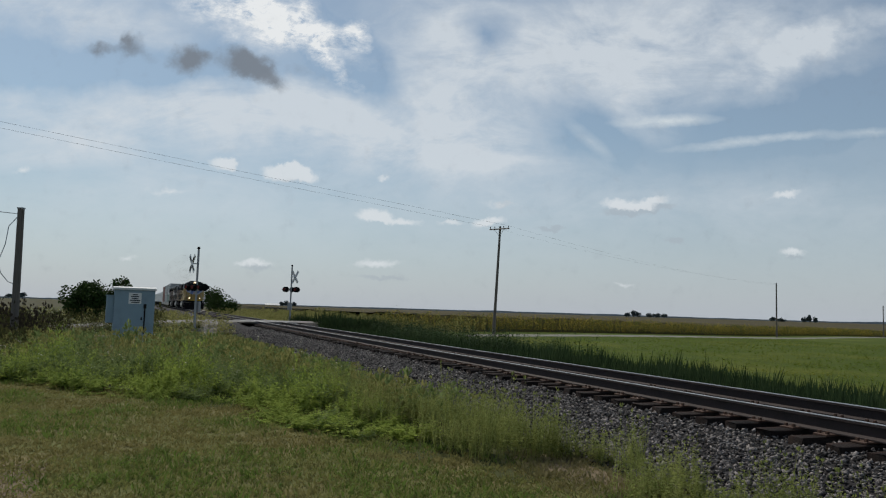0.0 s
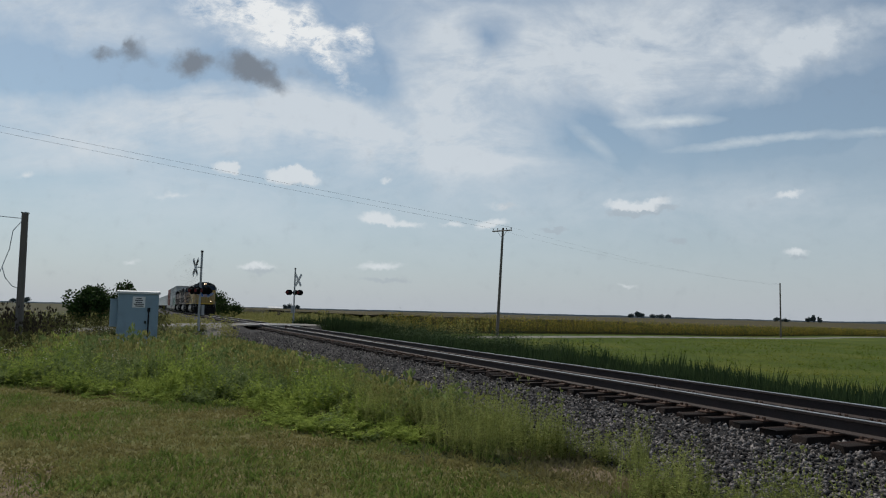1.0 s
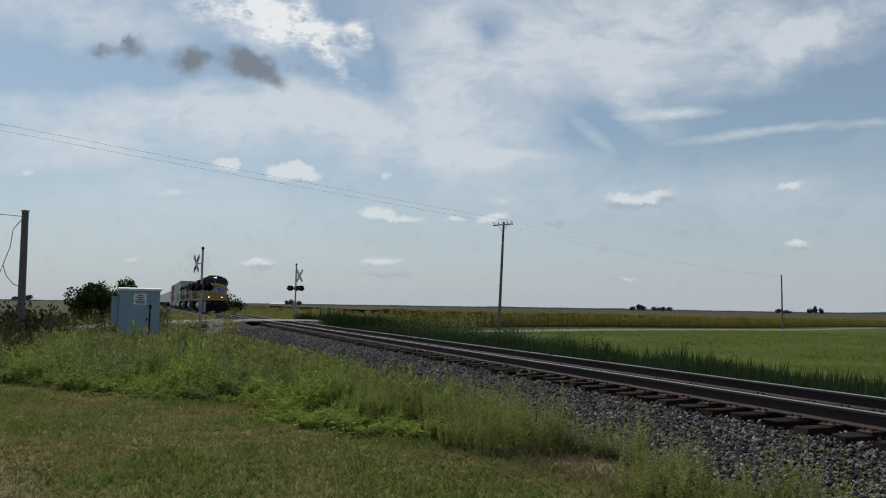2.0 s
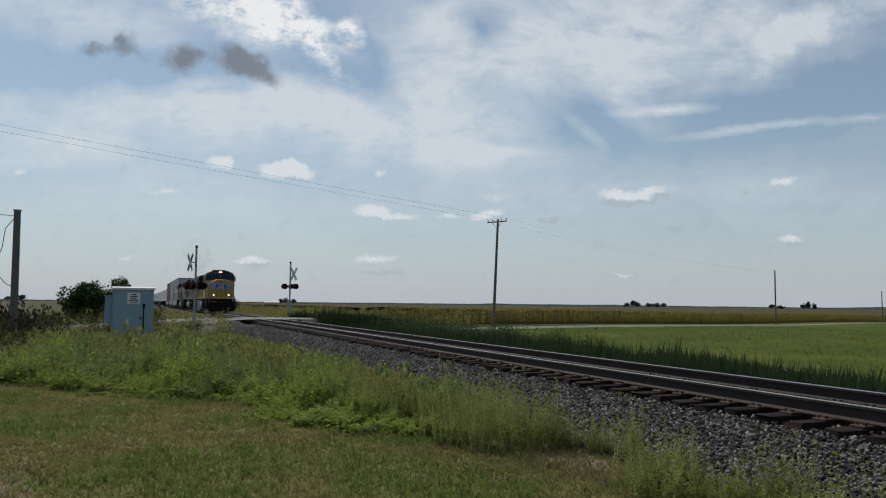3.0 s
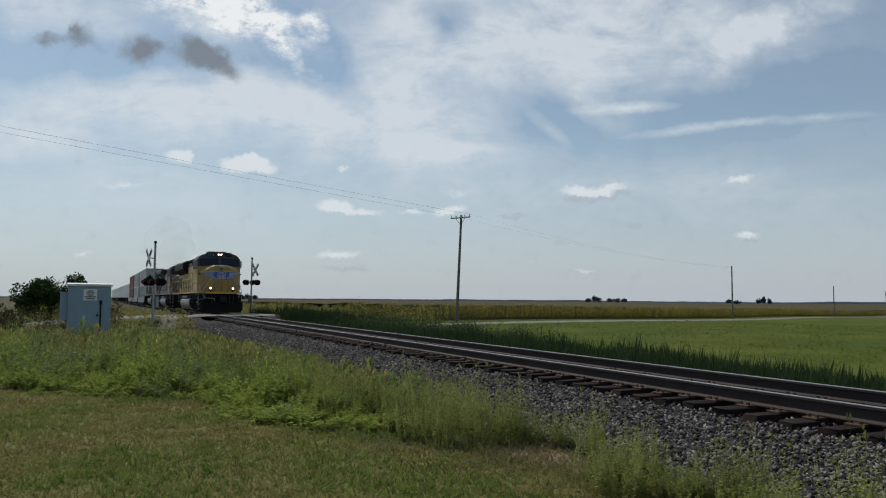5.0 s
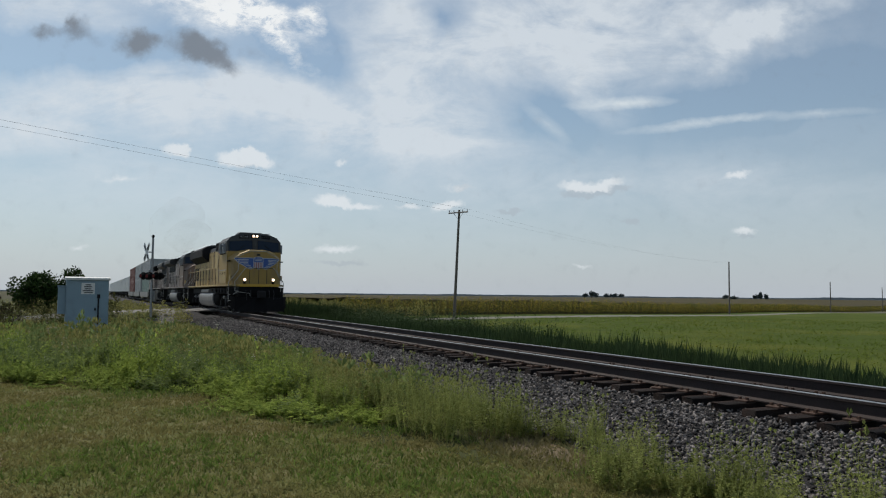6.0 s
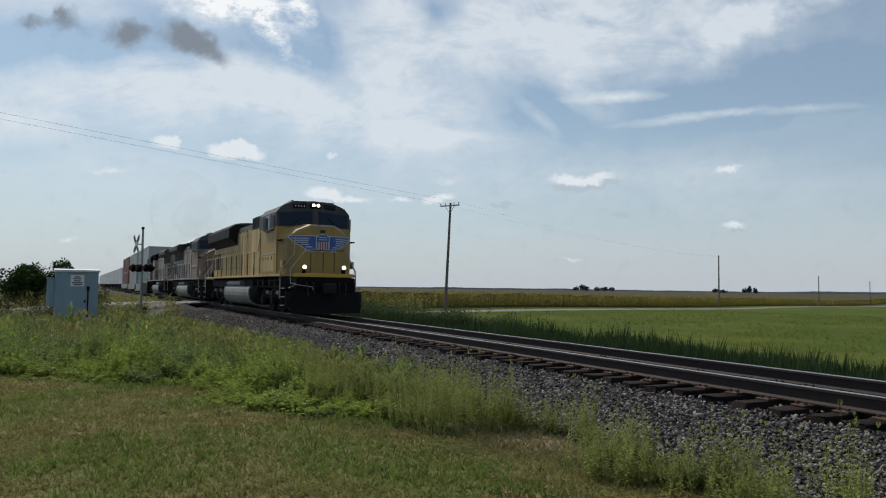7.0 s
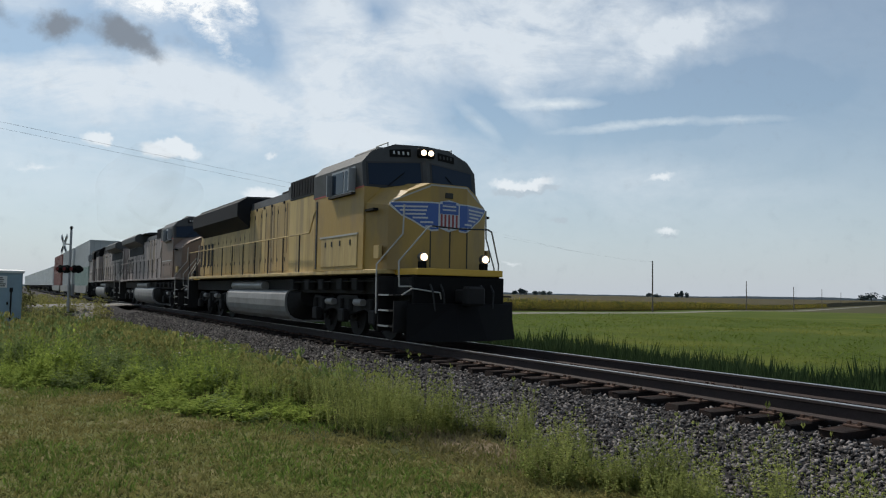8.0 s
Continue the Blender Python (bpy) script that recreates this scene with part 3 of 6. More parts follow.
# ---- ground ----
def build_ground():
    s = np.unique(np.concatenate([[-900, -500, -250, -120, -70, -40], np.arange(-30, 60, 0.6), np.arange(60, 180, 3), np.arange(180, 420, 20), [450, 600, 900, 1400, 2000, 3000, 4200]]))
    near_d = np.arange(-24, 24, 0.6)
    d = np.unique(np.concatenate([[-3800, -2400, -1400, -800, -450, -250, -160], np.arange(-110, -24, 3), near_d[np.abs(near_d) > 3.3], np.arange(-3.2, 3.3, 0.4), np.arange(24, 130, 3), np.arange(130, 300, 15),
                                  [320, 420, 600, 900, 1500, 2400, 3800]]))
    S, D = np.meshgrid(s, d, indexing="ij")
    X, Y = U.x * S + N.x * (TRACK_D + D), U.y * S + N.y * (TRACK_D + D)
    Z = ground_z(X, Y)
    nd = len(d)
    faces = [(i * nd + j, i * nd + j + 1, (i + 1) * nd + j + 1, (i + 1) * nd + j) for i in range(len(s) - 1) for j in range(nd - 1)]
    ob = mesh_object("ground", np.stack([X, Y, Z], -1).reshape(-1, 3).tolist(), faces, [M["weedsoil"], M["lawn"], M["bed"], M["hay"], M["tan"], M["dirt"], M["gravel"]], smooth_shade=True)
    sm, dm = (s[:-1] + s[1:]) / 2, (d[:-1] + d[1:]) / 2
    SM, DM = np.meshgrid(sm, dm, indexing="ij")
    k = np.zeros(SM.shape, int)
    k[(DM < lawn_edge(SM)) & (SM < 40)] = 1
    k[(DM < -26) & (SM > 34)] = 4
    k[(np.hypot((SM - 6.7) * 1.0, (DM + 3.85) * 2.0) < 0.9)] = 5
    k[(SM < 8.4) & (DM < -9.2) & (DM > -14)] = 5
    apron = (SM > 36) & (SM < 50) & (DM > -5.3 + 0.18 * np.abs(SM - 44)) & (DM < 0)
    k[apron] = 6
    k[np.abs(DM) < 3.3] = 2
    k[DM > 8] = 3
    k[(DM > 8) & (SM > 140)] = 4
    k[(DM < -150)] = 4
    ob.data.polygons.foreach_set("material_index", k.ravel())
    tagged(ob, "flat farmland with mown grass, weeds, crops and gravel bed", "ground", kind="structure")


build_ground()


def build_road():
    vs, fs = [], []
    ps = np.unique(np.concatenate([np.arange(-70, 90, 1.0), np.arange(90, 700, 10.0)]))
    for i, p in enumerate(ps):
        half = 1.5 if p < -6 else 2.0 if p < 8 else 1.5
        for q in (-half - 0.5, -half, -0.9, 0, 0.9, half, half + 0.5):
            P = CROSS + RU * p + RN * q
            z = gz(P) + (0.05 if abs(q) <= half else -0.08)
            dt = P.x * N.x + P.y * N.y - TRACK_D
            if abs(dt) < 3.0:
                z = max(z, -0.035 - 0.02 * max(0, abs(dt) - 1.6))
            vs.append((P.x, P.y, z))
        if i:
            a = (i - 1) * 7
            fs += [(a + j, a + j + 1, a + 8 + j, a + 7 + j) for j in range(6)]
    # the strip under the rails is left to the crossing panels
    keep = []
    for f in fs:
        c = sum((Vector(vs[i]) for i in f), Vector()) / 4
        if abs(c.x * N.x + c.y * N.y - TRACK_D) > 1.35:
            keep.append(f)
    tagged(mesh_object("road", vs, keep, M["gravel"]), "pale gravel farm road that climbs to the crossing", "road", kind="structure")


build_road()

# ---- distance: crops, woods, far trees ----
def build_corn():
    # the canopy: a rough sheet of tassels on the far side of the road, from the first rows to the horizon
    q = np.concatenate([[-9.5, -11, -13, -16, -20, -26, -34, -45, -60, -80, -110, -150, -210, -300, -450, -700, -1100, -1700, -2600]])
    p = np.concatenate([np.arange(-6, 200, 2.0), np.arange(200, 600, 20), [650, 800, 1000, 1400, 2000, 2800]])
    P, Q = np.meshgrid(p, q, indexing="ij")
    X, Y = CROSS.x + RU.x * P + RN.x * Q, CROSS.y + RU.y * P + RN.y * Q
    top = 1.75 + rng.normal(0, 0.09, P.shape)
    Z = ground_z(X, Y) + top + 1.25 * smooth(150, 900, np.hypot(X, Y))
    Z[:, 0] = ground_z(X[:, 0], Y[:, 0]) - 0.1
    nq = len(q)
    fs = []
    D = X * N.x + Y * N.y - TRACK_D
    for i in range(len(p) - 1):
        for j in range(nq - 1):
            if D[i, j] > 18 and D[i, j + 1] > 18:
                fs.append((i * nq + j, (i + 1) * nq + j, (i + 1) * nq + j + 1, i * nq + j + 1))
    tagged(mesh_object("corn_canopy", np.stack([X, Y, Z], -1).reshape(-1, 3).tolist(), fs, M["corntop"]), "brown tasselled canopy of a ripening corn field", "corn field", kind="stuff")
    g = np.random.default_rng(3)
    temps = []
    for k in range(5):
        v, f = [], []
        h = 1.9
        v += [(-0.012, 0, 0), (0.012, 0, 0), (0, 0, h)]
        f += [(0, 1, 2)]
        for j in range(9):
            a = (j % 2) * math.pi + g.uniform(-0.5, 0.5)
            z0, ln = 0.25 + 0.17 * j, g.uniform(0.35, 0.6)
            dx, dy = math.cos(a), math.sin(a)
            w = 0.045
            n = len(v)
            v += [(0, 0, z0), (dx * ln * 0.5 - dy * w, dy * ln * 0.5 + dx * w, z0 + 0.22), (dx * ln * 0.5 + dy * w, dy * ln * 0.5 - dx * w, z0 + 0.22), (dx * ln, dy * ln, z0 - 0.05)]
            f += [(n, n + 1, n + 2), (n + 1, n + 3, n + 2)]
        temps.append((np.array(v), np.array(f)))
    rows = []
    for r in range(4):
        pp = np.concatenate([np.arange(2, 210, 0.32), np.arange(210, 420, 0.7)])
        pp = pp + g.normal(0, 0.1, len(pp))
        qq = -8.6 - 0.8 * r + g.normal(0, 0.12, len(pp))
        x, y = CROSS.x + RU.x * pp + RN.x * qq, CROSS.y + RU.y * pp + RN.y * qq
        ok = (x * N.x + y * N.y - TRACK_D) > 14
        x, y = x[ok], y[ok]
        n = len(x)
        sc = g.uniform(0.8, 1.15, n)
        rows.append(np.stack([x, y, ground_z(x, y), g.uniform(0, 6.28, n), sc, sc * g.uniform(0.85, 1.1, n), g.integers(0, 5, n), g.normal(0, 0.05, n), g.normal(0, 0.05, n)], 1))
    scatter("corn_rows", temps, np.concatenate(rows), M["corn"], "front rows of yellowing corn beside the gravel road", "corn")


build_corn()


def crown(bm_rows, centre, size, count, leaf, g):
    """Leaf quads set through an uneven crown of several lobes."""
    lobes = [(Vector((g.normal(0, 0.30), g.normal(0, 0.30), g.uniform(-0.25, 0.30))), g.uniform(0.35, 0.62)) for _ in range(9)]
    for _ in range(count):
        c, r = lobes[g.integers(0, len(lobes))]
        d = Vector(g.normal(size=3)).normalized() * r * (g.uniform() ** 0.33)
        p = Vector(centre) + Vector(((c.x + d.x) * size[0], (c.y + d.y) * size[1], (c.z + d.z * 0.8) * size[2]))
        a = Vector(g.normal(size=3)).normalized() * leaf * g.uniform(0.6, 1.3)
        b = a.cross(Vector(g.normal(size=3))).normalized() * leaf * 0.5
        bm_rows.append((p - a, p + b, p + a, p - b))


def tree(name, at, height, width, leaf, count, label, mats=("bark", "leaf"), seed=1, bole=0.2):
    g = np.random.default_rng(seed)
    root = empty(name, label, "tree" if height > 3.5 else "bush", at=Matrix.Translation(at))
    bm = bmesh.new()
    rod(bm, (0, 0, -0.1), (0.05, 0, height * 0.5), height * 0.035, 8, height * 0.02)
    for i in range(7):
        a = i * 0.9 + g.uniform(0, 0.6)
        z = height * g.uniform(0.15, 0.45)
        rod(bm, (0.02, 0, z), (math.cos(a) * width * 0.33, math.sin(a) * width * 0.33, z + height * 0.33), height * 0.014, 6, height * 0.004)
    part("trunk", bm, M[mats[0]], root)
    quads = []
    crown(quads, (0, 0, height * (0.46 + bole / 2)), (width * 0.58, width * 0.58, height * (1 - bole) * 0.60), count, leaf, g)
    vs = [p for q in quads for p in q]
    mesh_object("crown", vs, [(4 * i, 4 * i + 1, 4 * i + 2, 4 * i + 3) for i in range(len(quads))], M[mats[1]], root)
    return root


def build_distance():
    # low woods along the horizon, farmsteads' trees, far sheds
    g = np.random.default_rng(11)
    vs, fs = [], []
    for az in np.arange(-40, 62, 0.25):
        h = 1.2 + 2.8 * max(0, noise.noise((az * 0.35, 2.1, 0))) + 3.5 * max(0, noise.noise((az * 0.09, 7.3, 0))) + g.uniform(0, 0.9)
        h += 2.0 * float(smooth(28.5, 31, az))
        n = len(vs)
        P, Q = polar(az, 2350, -6), polar(az, 2350, 1.0 + h)
        R_ = polar(az, 2430, 0.6 + h * 0.8)
        vs += [P, Q, R_]
        if n:
            fs += [(n - 3, n, n + 1, n - 2), (n - 2, n + 1, n + 2, n - 1)]
    tagged(mesh_object("far_woods", vs, fs, M["farwood"]), "low woods along the far horizon, haze painted into their colour", "woods", kind="stuff")
    k = 0
    clumps = [(13.95, 0.30, 0.30), (14.45, 0.55, 0.55), (14.75, 0.35, 0.40), (15.6, 0.32, 0.40), (16.05, 0.36, 0.45), (16.65, 0.30, 0.45), (23.95, 0.28, 0.40), (24.5, 0.20, 0.5),
              (25.95, 0.36, 0.30), (26.25, 0.50, 0.25), (26.6, 0.36, 0.30), (-30.1, 0.30, 0.4), (-29.3, 0.50, 0.5), (-29.75, 0.25, 0.4), (37.9, 0.42, 0.6), (38.4, 0.62, 0.6), (39.3, 0.45, 0.7), (-11.75, 0.48, 0.5), (-12.1, 0.36, 0.4), (-11.2, 0.40, 0.45)]
    for az, up, wide in clumps:
        k += 1
        dist = 900.0
        base = 0.4
        h = dist * math.tan(radians(up)) + 1.1 - base
        tree("tree", polar(az, dist, base - 1.0), h + 1.0, dist * radians(wide) * 1.15, 1.0, 260, "distant dark farmstead tree with haze tint in its leaf colour", ("bark", "fartree"), seed=50 + k, bole=0.02)
    # a pale shed by the farmstead
    shed = empty("farm_shed", "distant pale metal farm shed with a low roof", "shed", at=pose(*polar(-12.75, 880, -2.0), 0, 0, 15))
    part("wall", one_box(-8, 8, -5, 5, 0, 3.4), M["roofw"], shed)
    part("roof", along_x([(-5.5, 3.3), (5.5, 3.3), (0, 5.2)], -8.4, 8.4), M["roofw"], shed)


build_distance()


# ---- plants near the track ----
def build_plants():
    g = np.random.default_rng(21)
    # mown grass: low blades and flat leaves in green and straw patches
    lawn_t = [blade_tuft(6, 0.040, 0.12, 0.009, 0.9, g) for _ in range(4)] + [leafy_weed(4, 0.035, 0.12, 0.034, 5, g) for _ in range(4)]
    n = 32000
    sd = np.stack([3.2 + 21 * rng.uniform(0, 1, n) ** 1.5, rng.uniform(-19, -3.2, n)], 1)
    sd = sd[(sd[:, 1] < lawn_edge(sd[:, 0]) + 0.9 + 1.2 * ragged(sd))]
    bare = (np.hypot(sd[:, 0] - 6.7, (sd[:, 1] + 3.85) * 2.0) < 0.7) | ((sd[:, 0] < 8.0) & (sd[:, 1] < -9.3) & (rng.uniform(0, 1, len(sd)) < 0.85))
    sd = sd[~bare]
    reach = np.hypot(sd[:, 0], TRACK_D + sd[:, 1])
    patch = 1.3 * ragged(sd, 0.6, 8.0) + 0.7 * ragged(sd, 1.7, 4.0) + rng.normal(0, 0.13, len(sd)) + np.interp(reach, [4, 5.5, 7.5, 10, 14], [-0.32, -0.05, 0.22, 0.05, 0.10])
    for name, keep, mat, label in (("mown_grass", np.abs(patch) <= 0.22, "lawnblade", "short mown grass, green and straw-coloured"), ("lush_grass", patch > 0.22, "lushblade", "brighter green patches of low clover and grass"),
                                   ("dry_grass", patch < -0.22, "dryblade", "dry straw-coloured patches of mown grass")):
        scatter(name, lawn_t, spots_from(sd[keep], (0.7, 1.5), (0.5, 1.3) if name != "lush_grass" else (0.8, 1.9), 8), M[mat], label, "grass")
    fine_t = [blade_tuft(6, 0.030, 0.09, 0.008, 1.1, g) for _ in range(5)]
    n = 24000
    sd = np.stack([3.0 + 14 * rng.uniform(0, 1, n) ** 1.6, rng.uniform(-15, -3.4, n)], 1)
    sd = sd[(sd[:, 1] < lawn_edge(sd[:, 0]) + 0.5)]
    worn = ragged(sd, 0.9, 61.0) + 0.4 * ragged(sd, 2.2, 15.0) - 1.0 * ragged(sd, 0.6, 8.0)
    scatter("short_grass", fine_t, spots_from(sd[worn < 0.1], (0.7, 1.5), (0.6, 1.5), 5), M["lawnblade"], "fine short grass over the mown lawn", "grass")
    scatter("worn_grass", fine_t, spots_from(sd[worn >= 0.1], (0.7, 1.4), (0.5, 1.2), 5), M["dryblade"], "worn yellowish short grass", "grass")
    straw = np.stack([rng.uniform(4.6, 8.6, 900), rng.uniform(-4.6, -3.1, 900)], 1)
    straw = straw[np.hypot(straw[:, 0] - 6.7, (straw[:, 1] + 3.85) * 2.0) < 1.3]
    scatter("straw_thatch", lawn_t, spots_from(straw, (0.8, 1.6), (0.6, 1.5), 4, 0.2), M["seed"], "flattened straw thatch on bare soil", "grass")
    # the dense lime-green bank of low weeds behind the lawn
    lime_t = [leafy_weed(7, 0.42, 0.19, 0.085 if i % 2 else 0.12, 13, g, 0.05) for i in range(6)]
    n = 10500
    sd = np.stack([rng.uniform(9, 33, n), rng.uniform(-24, -4.2, n)], 1)
    inside = sd[:, 1] - lawn_edge(sd[:, 0]) + 1.5 * ragged(sd, 0.5, 21.0)
    keep = (inside > -0.2) & (inside < 5.0) & (sd[:, 1] < -4.6)
    sd, inside = sd[keep], inside[keep]
    sp = spots_from(sd, (0.7, 1.3), (0.6, 1.15), 6, 0.08)
    sp[:, 5] *= np.clip(0.35 + 0.5 * inside, 0.35, 1.25) * np.exp(1.5 * ragged(sd, 0.75, 33.0) + 0.8 * ragged(sd, 1.9, 6.0))
    sp = low_by_track(sp, sd, 0.46)
    tone = ragged(sd, 0.55, 52.0) + 0.5 * ragged(sd, 1.6, 19.0) + rng.normal(0, 0.15, len(sd)) - 0.14 * (inside - 1.4)
    scatter("low_weeds", lime_t, sp[tone > -0.12], M["weedlime"], "dense bright green low weeds at the lawn's edge", "weeds")
    scatter("mixed_weeds", lime_t, sp[tone <= -0.12], M["weedgreen"], "mid-green low weeds in clumps behind the lawn", "weeds")
    # taller olive weeds between the lawn and the ballast, and round the cabinet
    tall_t = [leafy_weed(5, 0.72, 0.22, 0.08, 15, g, 0.18) for _ in range(7)]
    n = 8500
    sd = np.stack([rng.uniform(10.0, 52, n), rng.uniform(-22, -3.0, n)], 1)
    e = lawn_edge(sd[:, 0])
    keep = (sd[:, 1] > e + np.interp(sd[:, 0], [10, 13, 20], [1.2, 2.6, 3.4]) + 1.8 * ragged(sd, 0.4, 2.0)) & off_road(sd, 3.6) & off_apron(sd) & (sd[:, 1] < -3.4 - 0.4 * np.sin(sd[:, 0] * 0.9))
    keep &= (rng.uniform(0, 1, n) < 0.62) | (sd[:, 1] > -6)
    sd = sd[keep & (ragged(sd, 0.5) > -0.35)]
    sp = spots_from(sd, (0.65, 1.2), (0.7, 1.15), 7, 0.10)
    sp[:, 5] *= np.exp(1.2 * ragged(sd, 0.5, 14.0) + 0.7 * ragged(sd, 1.5, 9.0))
    sp = low_by_track(sp, sd, 0.85)
    pale = ragged(sd, 0.7, 71.0) + rng.normal(0, 0.12, len(sd))
    scatter("tall_weeds", tall_t, sp[pale > -0.05], M["weedolive"], "tall olive-green weeds between the grass and the ballast", "weeds")
    scatter("dusky_weeds", tall_t, sp[pale <= -0.05], M["weedgreen"], "grey-green weeds with fine seed heads in clumps", "weeds")
    # feathery upright weeds close to the ballast
    feather_t = [leafy_weed(6, 0.66, 0.13, 0.048, 36, g, 0.05, 0.1) for _ in range(6)]
    n = 2900
    sd = np.stack([1.5 + 19.5 * rng.uniform(0, 1, n) ** 1.5, rng.uniform(-7.0, -2.6, n)], 1)
    edge = np.interp(sd[:, 0], [2, 4, 8, 12, 22], [-3.5, -3.75, -4.5, -5.2, -5.6])
    keep = (sd[:, 1] > edge - 0.3) & (sd[:, 1] < np.interp(sd[:, 0], [4, 9, 22], [-3.05, -3.3, -3.7]) + 0.25 * np.sin(sd[:, 0] * 2.1)) & (ragged(sd, 0.8, 13.0) > -0.16)
    keep &= np.hypot(sd[:, 0] - 6.7, (sd[:, 1] + 3.85) * 2.0) > 0.75
    sd = sd[keep]
    sp = low_by_track(spots_from(sd, (0.7, 1.15), (0.65, 1.15), 6, 0.08), sd, 0.74)
    sp[:, 5] *= np.clip(1.15 * np.exp(1.0 * ragged(sd, 1.1, 41.0)), 0.4, np.interp(sd[:, 0], [8, 12], [1.5, 1.0]))
    scatter("feathery_weeds", feather_t, sp, M["weedfeather"], "feathery upright olive weeds at the ballast's foot", "weeds")
    # tiny white flowers
    fl = []
    for i in range(6):
        v, f = [], []
        for j in range(5):
            a, r, h = g.uniform(0, 6.28), 0.14 * g.uniform(), g.uniform(0.5, 0.8)
            x, y, q = r * math.cos(a), r * math.sin(a), 0.022
            k = len(v)
            v += [(x - q, y, h), (x, y - q, h + 0.01), (x + q, y, h), (x, y + q, h + 0.012)]
            f += [(k, k + 1, k + 2), (k, k + 2, k + 3)]
        fl.append((np.array(v), np.array(f)))
    n = 170
    sd = np.stack([rng.uniform(10, 40, n), rng.uniform(-16, -3.6, n)], 1)
    sd = sd[(sd[:, 1] > lawn_edge(sd[:, 0]) + 0.4) & off_road(sd, 4)]
    scatter("white_flowers", fl, spots_from(sd, (0.7, 1.2), (0.7, 1.05), 6), M["bloom"], "tiny scattered white weed flowers", "flowers")
    # dark rank grass in the far ditch
    reed_t = [blade_tuft(13, 0.80, 0.28, 0.0085, 0.16, g) for _ in range(6)]
    n = 12000
    sd = np.stack([-4 + 74 * rng.uniform(0, 1, n) ** 1.3, 2.9 + 6.4 * rng.beta(1.3, 1.5, n)], 1)
    sd = sd[off_road(sd, 3.6)]
    sp = spots_from(sd, (0.7, 1.25), (0.55, 1.1), 6, 0.08)
    sp[:, 5] *= 0.98 + 0.4 * np.array([noise.noise((a * 0.35, b * 0.3, 9.0)) for a, b in sd])
    scatter("ditch_grass", reed_t, sp, M["reed"], "dark green rank grass in the ditch beside the track", "grass")
    bush_t = [leafy_weed(9, 1.15, 0.5, 0.2, 16, g) for _ in range(4)]
    n = 420
    sd = np.stack([rng.uniform(30, 62, n), rng.uniform(6.5, 11.5, n)], 1)
    sd = sd[off_road(sd, 4)]
    scatter("ditch_weeds", bush_t, spots_from(sd, (0.7, 1.3), (0.7, 1.2), 4, 0.1), M["reed"], "dark bushy weeds on the far ditch bank", "weeds")
    # low crop in rows
    crop_t = [leafy_weed(4, 0.22, 0.34, 0.16, 4, g) for _ in range(6)]
    n = 10000
    s = -8 + 110 * rng.uniform(0, 1, n) ** 1.2
    d = 8.0 + 70 * rng.uniform(0, 1, n) ** 1.7
    sd = np.stack([s, np.round(d / 0.76) * 0.76 + rng.normal(0, 0.10, n)], 1)
    x = U.x * sd[:, 0] + N.x * (TRACK_D + sd[:, 1])
    y = U.y * sd[:, 0] + N.y * (TRACK_D + sd[:, 1])
    sd = sd[((x - CROSS.x) * RN.x + (y - CROSS.y) * RN.y) > 4.2]
    scatter("green_crop", crop_t, spots_from(sd, (0.7, 1.3), (0.6, 1.2), 6, 0.05), M["crop"], "low green crop in rows with yellowish patches", "crop")
    rough_t = [leafy_weed(4, 0.80, 0.30, 0.20, 6, g, 0.2) for _ in range(6)]
    # yellowish rough growth on the far side beyond the crossing
    n = 2000
    sd = np.stack([rng.uniform(52, 150, n), rng.uniform(3.4, 26, n)], 1)
    x = U.x * sd[:, 0] + N.x * (TRACK_D + sd[:, 1])
    y = U.y * sd[:, 0] + N.y * (TRACK_D + sd[:, 1])
    sd = sd[((x - CROSS.x) * RN.x + (y - CROSS.y) * RN.y) < -3.6]
    scatter("verge_growth", rough_t, spots_from(sd, (0.9, 1.5), (0.9, 1.4), 6, 0.1), M["weedolive"], "yellow-green rough growth beyond the crossing", "weeds")
    # brownish tall weeds beside and behind the cabinet
    dead_t = [leafy_weed(6, 1.10, 0.4, 0.13, 10, g, 0.2) for _ in range(5)]
    n = 2300
    sd = np.stack([rng.uniform(22, 44, n), rng.uniform(-34, -11.5, n)], 1)
    sd = sd[off_road(sd, 2.4) & (sd[:, 1] > lawn_edge(sd[:, 0]) + 3)]
    clump = np.array([noise.noise((a * 0.3, b * 0.3, 5.0)) for a, b in sd])
    scatter("brown_weeds", dead_t, spots_from(sd[clump > -0.02], (0.7, 1.25), (0.7, 1.2), 5, 0.1), M["dead"], "dark brown withered weeds beside the cabinet", "weeds")
    scatter("bank_weeds", dead_t, spots_from(sd[clump < 0.1], (0.7, 1.2), (0.6, 1.05), 5, 0.1), M["bankweed"], "olive weeds on the bank behind the cabinet", "weeds")
    p, q = rng.uniform(-42, -9, 520), rng.uniform(2.1, 5.5, 520)
    x, y = CROSS.x + RU.x * p + RN.x * q, CROSS.y + RU.y * p + RN.y * q
    sd = np.stack([x * U.x + y * U.y, x * N.x + y * N.y - TRACK_D], 1)
    scatter("roadside_weeds", dead_t, spots_from(sd, (0.7, 1.2), (0.65, 1.05), 5, 0.1), M["bankweed"], "olive roadside weeds along the gravel road", "weeds")
    n = 1400
    sd = np.stack([44 + 86 * rng.uniform(0, 1, n) ** 1.6, -3.2 - 50 * rng.uniform(0, 1, n) ** 2.0], 1)
    sd = sd[off_road(sd, 3.6)]
    scatter("field_edge_growth", rough_t, spots_from(sd, (0.7, 1.3), (0.5, 0.9), 6, 0.1), M["weedolive"], "olive grass and weeds beyond the crossing road", "weeds")


build_plants()

